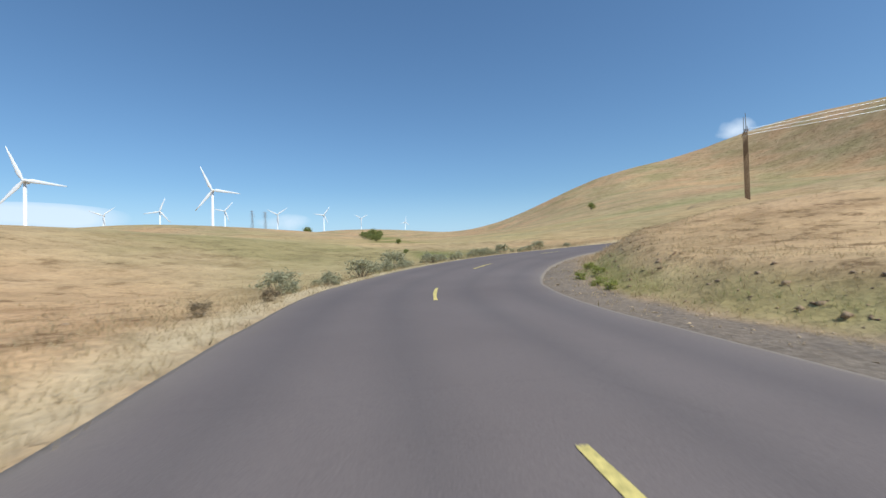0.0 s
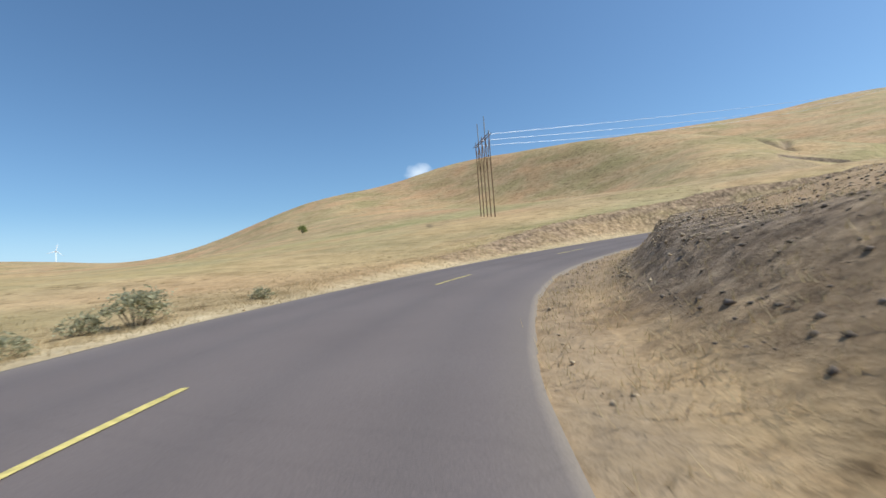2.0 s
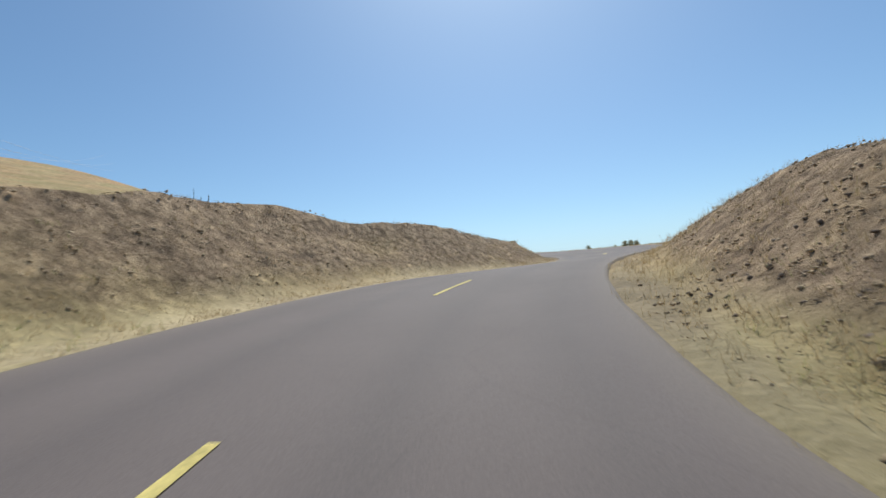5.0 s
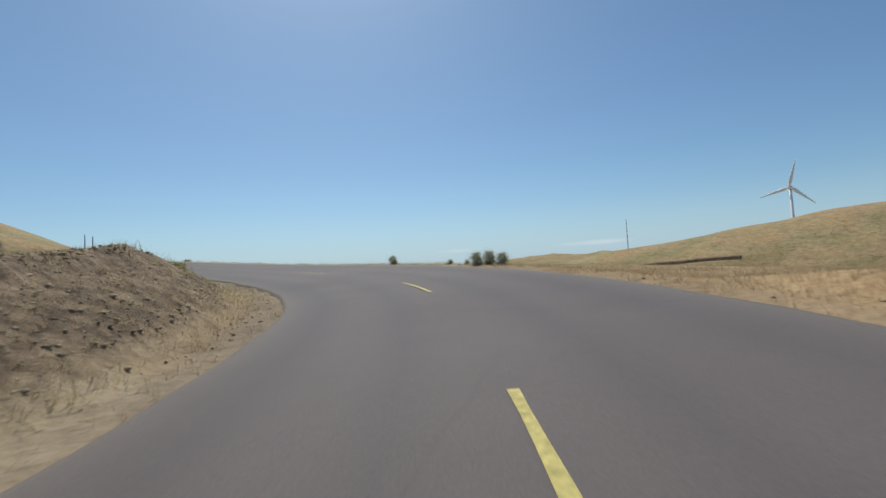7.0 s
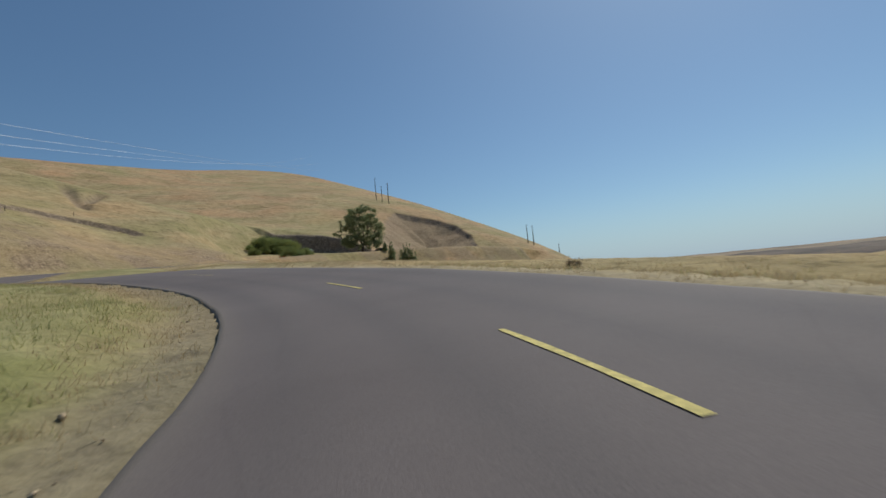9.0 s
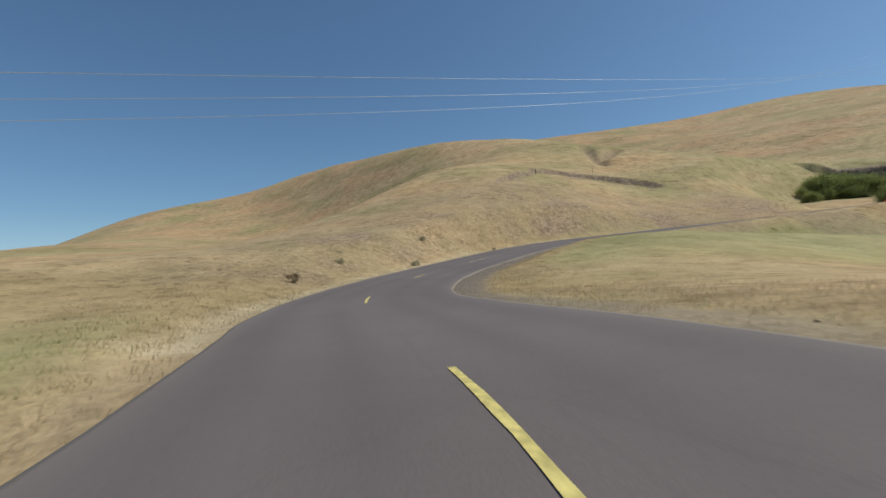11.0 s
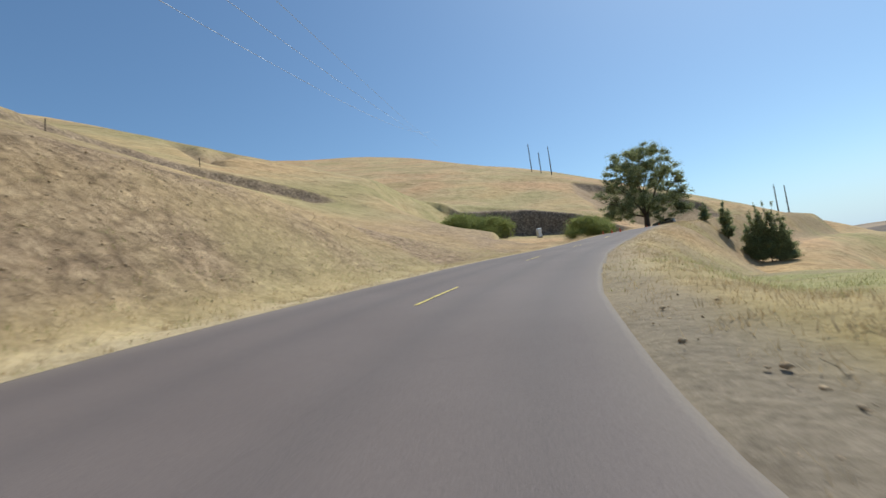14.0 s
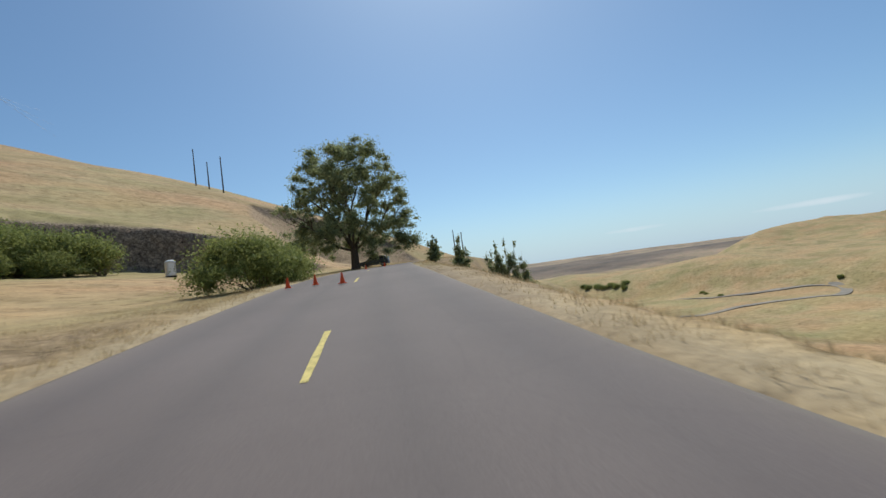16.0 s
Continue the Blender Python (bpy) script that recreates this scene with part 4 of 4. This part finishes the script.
DRY_A = shrub_mesh(9, 1.0, 0.8, M_BRUSH, 900, 0.05, 16, 0.12)
WEED_A = shrub_mesh(10, 0.9, 0.6, M_WEED, 700, 0.05, 14, 0.1)

# ---- wind turbines ----


def turbine_meshes():
    bm = bmesh.new()
    tube(bm, (0, 0, -150), (0, 0, -2), 2.4, 1.25, 20)
    out = [("tower", bm)]
    bm = bmesh.new()
    box(bm, (-1.6, -2.5, -1.6), (1.6, 6.5, 1.8), 0.5)
    out.append(("nacelle", bm))
    bm = bmesh.new()
    tube(bm, (0, -2.4, 0.2), (0, -4.4, 0.2), 1.5, 0.5, 14)
    out.append(("hub", bm))
    bm = bmesh.new()
    prof = [(0.0, 0.9, 0.9), (1.6, 0.9, 0.8), (6.0, 1.8, 0.5), (12.5, 1.4, 0.34), (22.0, 0.85, 0.2), (29.5, 0.35, 0.08)]
    rings = []
    for r, w, t in prof:
        rings.append([bm.verts.new((w * math.cos(a) - 0.25 * w, -3.4 + t * math.sin(a), r)) for a in np.linspace(0, math.tau, 9)[:-1]])
    for a, b in zip(rings, rings[1:]):
        for j in range(8):
            bm.faces.new((a[j], a[(j + 1) % 8], b[(j + 1) % 8], b[j]))
    bm.faces.new(rings[-1])
    out.append(("blade", bm))
    made = {}
    for n, bm in out:
        me = bpy.data.meshes.new(n)
        bm.to_mesh(me)
        bm.free()
        me.materials.append(M_WHITE)
        me.shade_smooth()
        made[n] = me
    return made


TURBINE = turbine_meshes()


def wind_turbine(x, y, z, face, spin):
    root = thing("wind_turbine", pose(x, y, z, 0, 0, face), "white three-bladed wind turbine on a distant ridge", "wind turbine", "wind turbines on the ridge")
    for n in ("tower", "nacelle", "hub"):
        new(n, TURBINE[n]).parent = root
    for k in range(3):
        b = new("blade", TURBINE["blade"])
        b.parent = root
        b.matrix_basis = pose(0, 0, 0.2, 0, spin + 120 * k, 0)


for x, y, z, spin in [(-333.7, -392.1, 73.5, -22), (-493.2, -331.2, 85.9, -24), (-929.7, -890.4, 117.3, 50), (-858.5, -693.1, 111.7, 20),
                      (-1083.8, -694.5, 135.6, 40), (-1146.3, -585.7, 128.7, 55), (-1304.0, -521.1, 139.4, 35), (-1734.7, -541.8, 166.5, 60),
                      (-2325.0, -491.9, 197.2, 10), (593.4, 123.7, 76.8, 15)]:
    wind_turbine(x, y, z, 120.0 if x < 0 else 265.0, spin)

# ---- power lines ----


def pole_structure():
    """Five tall poles in a row with a crossarm, braces and two masts."""
    x0, y0, x1, y1 = -84.3, 42.2, -94.9, 46.7
    n = 5
    root = thing("power_pole_structure", pose(x0, y0, land_z(x0, y0)), "row of five tall weathered wooden power poles with crossarms", "power pole")
    tops = []
    for k in range(n):
        f = k / (n - 1)
        px, py = (x1 - x0) * f, (y1 - y0) * f
        pz = land_z(x0 + px, y0 + py) - land_z(x0, y0)
        h = 12.7 + (2.6 if k in (1, 3) else 0.0)
        bm = bmesh.new()
        tube(bm, (px, py, pz - 0.6), (px, py, pz + 12.4), 0.085, 0.065, 10)
        part("pole", bm, M_WOODPOLE, root)
        tops.append((px, py, pz + 12.4))
        bm = bmesh.new()
        tube(bm, (px, py, pz + 12.4), (px, py, pz + h), 0.09, 0.07, 8)
        part("mast" if k in (1, 3) else "pole_top", bm, M_STEEL, root, "grey steel mast" if k in (1, 3) else "")
    d = Vector((x1 - x0, y1 - y0, 0)).normalized()
    a, b = Vector(tops[0]) - d * 0.8, Vector(tops[-1]) + d * 0.8
    for dz, side in ((-0.4, 0.2), (-0.4, -0.2)):
        bm = bmesh.new()
        o = Vector((-d.y, d.x, 0)) * side + Vector((0, 0, dz))
        tube(bm, a + o, b + o, 0.07, 0.07, 6)
        part("crossarm", bm, M_WOODPOLE, root)
    for k in range(n - 1):
        for lo, hi in ((k, k + 1), (k + 1, k)):
            bm = bmesh.new()
            p, q = Vector(tops[lo]) + Vector((0, 0, -5.2)), Vector(tops[hi]) + Vector((0, 0, -0.6))
            tube(bm, p, q, 0.045, 0.045, 5)
            part("brace", bm, M_WOODPOLE, root)
    return [root.matrix_basis @ Vector(t) for t in tops]


STRUCT_TOPS = pole_structure()


def tall_poles(spots, label, group):
    for x, y, z, h in spots:
        root = thing("power_pole", pose(x, y, z), label, "power pole", group)
        bm = bmesh.new()
        tube(bm, (0, 0, -1.0), (0, 0, h * 0.5), 0.30, 0.25, 8)
        tube(bm, (0, 0, h * 0.5), (0, 0, h), 0.25, 0.17, 8)
        part("pole", bm, M_DARKPOLE, root)
        bm = bmesh.new()
        box(bm, (-0.35, -0.12, h - 1.0), (0.35, 0.12, h - 0.8))
        part("bracket", bm, M_STEEL, root)


HILL_POLES = [(-76.8, 425.6, 16.5), (-71.8, 421.3, 12.0), (-66.5, 416.5, 16.0)]
tall_poles([(x, y, land_z(x, y), h) for x, y, h in HILL_POLES], "tall dark wooden power pole on the hilltop", "three poles on the hilltop")
tall_poles([(x, y, land_z(x, y), h) for x, y, h in ((24.6, 385.4, 12.0), (28.0, 384.2, 12.5), (55.0, 440.0, 9.0), (190.0, 790.0, 16.0), (340.3, 206.1, 23.8))],
           "dark wooden power pole on the far slope", "poles on the far slope")


def lattice_pylon(x, y, z, height, turn):
    """A slender four-legged lattice tower with three crossarms, far off on the plateau."""
    root = thing("lattice_pylon", pose(x, y, z, 0, 0, turn), "grey steel lattice pylon on the far ridge", "pylon", "pylons on the far ridge")
    for sx in (-1, 1):
        for sy in (-1, 1):
            bm = bmesh.new()
            tube(bm, (sx * 3.0, sy * 3.0, -30), (sx * 0.6, sy * 0.6, height), 0.35, 0.25, 5)
            part("leg", bm, M_STEEL, root)
    for k in range(5):
        q0, q1 = k / 5, (k + 1) / 5
        w0, w1 = 3.0 - 2.4 * q0, 3.0 - 2.4 * q1
        for sx in (-1, 1):
            bm = bmesh.new()
            tube(bm, (sx * w0, -w0, height * q0), (-sx * w1, -w1, height * q1), 0.2, 0.2, 4)
            part("lacing", bm, M_STEEL, root)
    for q, w in ((0.72, 6.0), (0.84, 5.0), (0.96, 4.0)):
        bm = bmesh.new()
        tube(bm, (-w, 0, height * q), (w, 0, height * q), 0.3, 0.3, 5)
        part("crossarm", bm, M_STEEL, root)


lattice_pylon(-778.0, -446.0, 60.0, 36.0, 150)
lattice_pylon(-800.0, -433.0, 60.0, 36.0, 150)


def wire(a, b, sag, r=0.034):
    """One sagging cable, swept as a single tube."""
    a, b = Vector(a), Vector(b)
    n, sides = 40, 5
    pts = [a.lerp(b, k / n) - Vector((0, 0, 4 * sag * (k / n) * (1 - k / n))) for k in range(n + 1)]
    side = (b - a).cross(Vector((0, 0, 1))).normalized()
    verts = [p + side * r * math.cos(j * math.tau / sides) + Vector((0, 0, r * math.sin(j * math.tau / sides))) for p in pts for j in range(sides)]
    faces = [(k * sides + j, k * sides + (j + 1) % sides, (k + 1) * sides + (j + 1) % sides, (k + 1) * sides + j) for k in range(n) for j in range(sides)]
    tagged(mesh_object("power_line", verts, faces, M_WIRE), "bright sagging power line over the hill", "cable", "power lines")


for k, end, sag in ((0, (-132.0, 421.0, 102.0), 2.3), (2, (-134.0, 421.0, 105.0), 5.0), (4, (-139.0, 421.0, 109.0), 7.5)):
    s = Vector(STRUCT_TOPS[k]) + Vector((0, 0, -0.3))
    far_end = s + (Vector(end) - s) * 1.25 + Vector((0, 0, 1.25 * sag))
    wire(s, far_end, 1.56 * sag)

# ---- portable toilet, cones, parked car ----


def portable_toilet(x, y):
    z = land_z(x, y)
    root = thing("portable_toilet", pose(x, y, z, 0, 0, 18), "pale portable toilet with a white domed roof on the gravel", "portable toilet")
    bm = bmesh.new()
    box(bm, (-0.55, -0.58, 0.1), (0.55, 0.58, 2.0), 0.05)
    part("cabin", bm, M_POTTY, root)
    bm = bmesh.new()
    box(bm, (-0.6, -0.62, -0.1), (0.6, 0.62, 0.12), 0.03)
    part("skid", bm, M_BLACK, root)
    bm = bmesh.new()
    r = bmesh.ops.create_uvsphere(bm, u_segments=16, v_segments=8, radius=0.62)
    bmesh.ops.delete(bm, geom=[v for v in bm.verts if v.co.z < -0.02], context="VERTS")
    for v in bm.verts:
        v.co = Vector((max(-0.58, min(0.58, v.co.x * 1.25)), max(-0.61, min(0.61, v.co.y * 1.25)), 2.0 + v.co.z * 0.55))
    part("roof", bm, M_POTTYROOF, root, smooth=True)
    bm = bmesh.new()
    box(bm, (-0.34, -0.61, 0.16), (0.34, -0.575, 1.9), 0.012)
    door = part("door", bm, M_POTTYROOF, root)
    bm = bmesh.new()
    box(bm, (0.22, -0.64, 1.0), (0.30, -0.605, 1.14), 0.008)
    part("latch", bm, M_BLACK, door)


portable_toilet(-78.3, 275.2)


def traffic_cone(x, y):
    z = land_z(x, y) if abs(near_road(np.array([x]), np.array([y]))[1][0]) > E_ROAD else None
    if z is None:
        i, lat, _ = near_road(np.array([x]), np.array([y]))
        z = ROAD[i[0], 2] + lat[0] * ROAD[i[0], 3] + 0.02
    root = thing("traffic_cone", pose(x, y, z, 0, 0, random.uniform(0, 90)), "orange plastic traffic cone standing on the asphalt", "traffic cone", "cones along the centre line")
    bm = bmesh.new()
    tube(bm, (0, 0, 0.025), (0, 0, 0.46), 0.11, 0.025, 16)
    part("cone", bm, M_ORANGE, root, smooth=False)
    bm = bmesh.new()
    box(bm, (-0.14, -0.14, 0), (0.14, 0.14, 0.03), 0.01)
    part("base", bm, M_ORANGE, root)


def on_road(u, lat):
    i = int(np.abs(ROAD_U - u).argmin())
    p = ROAD[i, :2] + LEFT[i] * lat
    return float(p[0]), float(p[1])


for x, y in ((-70.2, 223.0), (-69.1, 222.7), (-68.3, 221.2), (-59.6, 246.5), (-57.2, 247.8)):
    traffic_cone(x, y)


def parked_car(x, y, turn):
    z = land_z(x, y)
    root = thing("parked_car", pose(x, y, z, 0, 0, turn), "dark estate car parked in the shade of the tree", "car")
    prof = [(-2.3, 0.35), (-2.35, 0.8), (-2.2, 1.0), (-1.9, 1.55), (-1.5, 1.68), (0.2, 1.68), (0.55, 1.58), (1.15, 1.05), (2.1, 0.92), (2.3, 0.75), (2.3, 0.35)]
    bm = bmesh.new()
    rings = [[bm.verts.new((px, s * (0.88 if pz < 1.1 else 0.72), pz)) for px, pz in prof] for s in (-1, 1)]
    bm.faces.new(rings[0][::-1])
    bm.faces.new(rings[1])
    for k in range(len(prof)):
        j = (k + 1) % len(prof)
        bm.faces.new((rings[0][k], rings[0][j], rings[1][j], rings[1][k]))
    bmesh.ops.recalc_face_normals(bm, faces=bm.faces[:])
    bmesh.ops.bevel(bm, geom=bm.edges[:], offset=0.05, segments=2, affect="EDGES")
    part("body", bm, M_VAN, root)
    for s in (-1, 1):
        bm = bmesh.new()
        box(bm, (-1.7, s * 0.79 - 0.03, 1.12), (0.5, s * 0.79 + 0.03, 1.52), 0.02)
        part("side_window", bm, M_GLASS, root)
    bm = bmesh.new()
    box(bm, (-2.3, -0.62, 1.08), (-1.96, 0.62, 1.45), 0.02)
    part("rear_window", bm, M_GLASS, root)
    for s in (-1, 1):
        for px in (-1.4, 1.4):
            bm = bmesh.new()
            tube(bm, (px, s * 0.74, 0.32), (px, s * 0.92, 0.32), 0.32, 0.32, 18)
            w = part("wheel", bm, M_BLACK, root)
            bm = bmesh.new()
            tube(bm, (px, s * 0.90, 0.32), (px, s * 0.935, 0.32), 0.19, 0.17, 14)
            part("rim", bm, M_STEEL, w)


parked_car(-50.2, 272.6, 150)

# ---- fence posts on the hill ----
for k, (x, y) in enumerate([(-117.5, 188.8), (-118.5, 208.0)]):
    z = land_z(x, y)
    root = thing("fence_post", pose(x, y, z, random.uniform(-6, 6), random.uniform(-6, 6), 0), "old leaning wooden fence post in dry grass", "fence post", "fence posts on the hill")
    bm = bmesh.new()
    tube(bm, (0, 0, -0.3), (0, 0, 1.2), 0.055, 0.045, 7)
    part("post", bm, M_DARKPOLE, root)

# ---- sage, weeds and brush along the road ----


def side_spot(u, lat):
    x, y = on_road(u, lat)
    return x, y


SAGES = [(0.9 + 0.062 * k, 4.9 + 0.9 * math.sin(k * 2.3) + 0.04 * k, 0.75 + 0.35 * math.sin(k * 1.7), k % 2) for k in range(28)]
SAGES += [(1.7, 7.6, 1.4, 1), (1.95, 7.8, 1.3, 0), (2.3, 7.0, 1.1, 0), (2.75, 5.0, 0.7, 0), (13.05, 4.6, 0.9, 0), (12.7, 7.5, 0.7, 0), (13.35, 8.0, 0.6, 1)]
for k, (u, lat, s, which) in enumerate(SAGES):
    x, y = side_spot(u, lat)
    plant("sagebrush", SAGE_A if which else SAGE_B, x, y, s, "grey-green sagebrush at the road edge", "bush", "roadside sagebrush", 41 * k, 0.75)
for k, (u, lat, s) in enumerate([(0.75, 4.3, 0.5), (0.62, 4.9, 0.45), (13.7, 3.95, 0.45), (12.3, 6.2, 0.8), (9.6, -5.6, 0.5),
                                 (8.6, 5.2, 0.35)]):
    x, y = side_spot(u, lat)
    plant("dry_bush", DRY_A, x, y, s, "small brown dry brush beside the asphalt", "bush", "dry roadside bushes", 53 * k)
for k in range(15):
    u, lat = (0.85 + 0.08 * k, -4.6 - random.random() * 1.0) if k < 8 else (8.2 + 0.18 * (k - 8), 6.0 + random.random() * 1.4)
    x, y = side_spot(u, lat)
    plant("green_weed", WEED_A, x, y, 0.38 + 0.3 * random.random(), "bright yellow-green weed growing on the verge", "weed", "green verge weeds", 61 * k, 0.85)

VALLEY_TREES = [(351, 660, 1.3), (349, 650, 1.5), (353, 640, 1.2), (350, 632, 1.6), (348, 622, 1.3), (352, 614, 1.7), (350, 604, 1.4), (356, 596, 1.6), (346, 589, 1.2), (319, 476, 0.8), (312, 468, 0.6), (292, 442, 0.7), (328, 375, 0.7)]
# far bushes on the slopes, then those on the crest
for k, (x, y, s) in enumerate([(-246, -108, 1.2), (-241, -106, 0.9), (-279, -81, 1.3), (-272, -79, 1.1), (-265, -76, 1.4), (-258, -74, 1.1), (-250, -71, 0.9), (-44.5, -9.4, 0.15), (-58, -13.2, 0.2), (-120, -33.4, 0.7), (-127, -37, 0.6), (-134, -41, 0.7), (-200.5, 38, 0.9), (-170, -46, 0.8), (-190, -54, 0.9), (-210, -61, 0.8)]):
    plant("hillside_bush", SHRUB_B, x, y, s * 0.8, "dark green bush on the dry hillside", "bush", "hillside bushes", 29 * k)
for k, (x, y, s) in enumerate([(-11.2, 84.8, 0.14), (-13.2, 77.5, 0.16), (-12.8, 77.2, 0.17), (-12.6, 76.7, 0.15), (-12.1, 79.9, 0.08), (-12.0, 79.0, 0.08)]):
    plant("crest_bush", CREST, x, y, s, "grey-green bush on the grassy edge outside the bend", "bush", "bushes beyond the bend", 31 * k)

for k, (x, y, s) in enumerate(VALLEY_TREES):
    plant("valley_tree", SHRUB_A, x, y, s, "dark green tree far down in the valley", "tree", "valley trees", 23 * k, sink=1.3 * s)

# ---- grass and stones ----


def dry_grass():
    rng = np.random.default_rng(5)
    n = 90000
    i = rng.integers(25, len(ROAD) - 40, n)
    off = E_ROAD + 0.15 + rng.gamma(1.5, 2.1, n)
    side = np.where(rng.random(n) < 0.5, 1.0, -1.0)
    x = ROAD[i, 0] + LEFT[i, 0] * off * side + rng.normal(0, 0.6, n)
    y = ROAD[i, 1] + LEFT[i, 1] * off * side + rng.normal(0, 0.6, n)
    idx, lat, d = near_road(x, y)
    z, cover = land(x, y)
    keep = (d > E_ROAD + 0.12) & (d < 15) & (rng.random(n) > cover["gravel"] * 1.05) & (rng.random(n) > cover["rock"] * 0.85) & (rng.random(n) > cover["soil"] * 0.6)
    keep &= fbm(x, y, 1.5, 31, 2) > -0.35
    x, y, z, d = x[keep], y[keep], z[keep], d[keep]
    fresh = rng.random(len(x)) < np.clip(cover["green"][keep] * 1.6 - 0.4, 0, 0.9)
    for name, label, blade, sel in (("dry_grass", "dry straw-coloured grass tufts along the verges", M_STRAW, ~fresh),
                                    ("green_grass", "yellow-green grass inside the bend and below the road", M_FRESH, fresh)):
        grass_blades(rng, name, label, blade, x[sel], y[sel], z[sel], d[sel])


def grass_blades(rng, name, label, blade, x, y, z, d):
    """Thin leaning blades in small tufts."""
    n, per = len(x), 9
    b = np.repeat(np.arange(n), per)
    m = n * per
    h = (0.04 + 0.10 * rng.random(m)) * np.where(d[b] < E_ROAD + 1.4, 1.2, 1.0)
    a = rng.random(m) * math.tau
    lean = 0.5 + 1.5 * rng.random(m)
    px, py = x[b] + rng.normal(0, 0.14, m), y[b] + rng.normal(0, 0.14, m)
    w = 0.003 + 0.006 * rng.random(m)
    ca, sa = np.cos(a), np.sin(a)
    v = np.stack([np.stack([px - sa * w, py + ca * w, z[b] - 0.04], 1), np.stack([px + sa * w, py - ca * w, z[b] - 0.04], 1),
                  np.stack([px + ca * lean * h, py + sa * lean * h, z[b] + h], 1)], 1).reshape(-1, 3)
    q = np.arange(m * 3).reshape(m, 3)
    tagged(new(name, fill_mesh(name, v, q, blade)), label, "grass", kind="stuff")


def stones(name, label, material, pick, count, size, seed, span=(-1.5, 19.5)):
    """Loose angular stones, joined, where pick(u, lat, cover) says."""
    rng = np.random.default_rng(seed)
    base = np.array([(1, 0, 0), (-1, 0, 0), (0, 1, 0), (0, -1, 0), (0, 0, 1), (0, 0, -1), (.6, .6, .5), (-.6, .6, -.4), (.6, -.6, .4), (-.5, -.6, .5)], float)
    tri = np.array([(0, 6, 4), (0, 4, 8), (0, 8, 5), (0, 5, 6), (6, 2, 4), (6, 5, 2), (2, 7, 4), (2, 5, 7), (7, 1, 4), (7, 5, 1), (1, 9, 4), (1, 5, 9), (9, 3, 4), (9, 5, 3), (3, 8, 4), (3, 5, 8)])
    n = count * 6
    i = rng.integers(int((span[0] - U0) * 20), int((span[1] - U0) * 20), n)
    off = (E_ROAD + 0.3 + rng.random(n) * 7.0) * np.where(rng.random(n) < 0.5, 1, -1)
    w = rng.random(n)
    x = ROAD[i, 0] * (1 - w) + ROAD[i + 1, 0] * w + LEFT[i, 0] * off
    y = ROAD[i, 1] * (1 - w) + ROAD[i + 1, 1] * w + LEFT[i, 1] * off
    idx, lat, d = near_road(x, y)
    z, cover = land(x, y)
    keep = np.flatnonzero((d > E_ROAD + 0.3) & (rng.random(n) < pick(ROAD_U[idx], lat, cover)))[:count]
    x, y, z = x[keep], y[keep], z[keep]
    n = len(x)
    s = size * (0.35 + rng.random(n) ** 4 * 1.3)
    v = base[None] * (0.7 + 0.6 * rng.random((n, 10, 1))) * (s[:, None, None] * (0.6 + 0.8 * rng.random((n, 1, 3))))
    a = rng.random(n) * math.tau
    vx = v[:, :, 0] * np.cos(a)[:, None] - v[:, :, 1] * np.sin(a)[:, None]
    vy = v[:, :, 0] * np.sin(a)[:, None] + v[:, :, 1] * np.cos(a)[:, None]
    v = np.stack([vx + x[:, None], vy + y[:, None], v[:, :, 2] * 0.7 + z[:, None]], -1).reshape(-1, 3)
    q = (tri[None] + (np.arange(n) * 10)[:, None, None]).reshape(-1, 3)
    ob = new(name, fill_mesh(name, v, q, material))
    tagged(ob, label, "stones", kind="stuff")


dry_grass()
stones("bank_stones", "brown stones and clods littering the cut banks", M_TANSTONE, lambda u, l, c: np.clip(c["soil"] * 0.9, 0, 1), 34000, 0.033, 41, (2.5, 9.0))
stones("cliff_stones", "dark broken basalt stones on the rocky cut", M_STONE, lambda u, l, c: np.clip(c["soil"] - c["rock"], 0, 1) * (l < 0), 5000, 0.035, 42, (2.2, 5.6))
stones("mound_rubble", "brown clods and rubble on the grassy mound", M_CLOD, lambda u, l, c: ((l < -5.3) & (l > -7.6) & (u > 0.1) & (u < 1.9)) * 0.8, 800, 0.055, 45, (0.0, 2.0))
stones("field_clods", "brown clods of turned soil in the dry field", M_CLOD, lambda u, l, c: np.exp(-((u - 0.66) / 0.10) ** 2 - ((l - 7.2) / 0.7) ** 2), 260, 0.09, 47, (-0.2, 1.4))
stones("hill_clods", "brown clods and stones on the eroded grassy slope", M_TANSTONE, lambda u, l, c: ((l > 5.0) & (u > 11.8) & (u < 15.5)) * np.clip(c["soil"] * 1.3, 0, 1), 9000, 0.034, 46, (11.6, 15.8))
stones("verge_gravel", "grey gravel scattered on the road shoulders", M_TANSTONE, lambda u, l, c: np.clip(c["gravel"], 0, 1) * (np.abs(l) < 6.5), 9000, 0.03, 43, (0.0, 15.0))
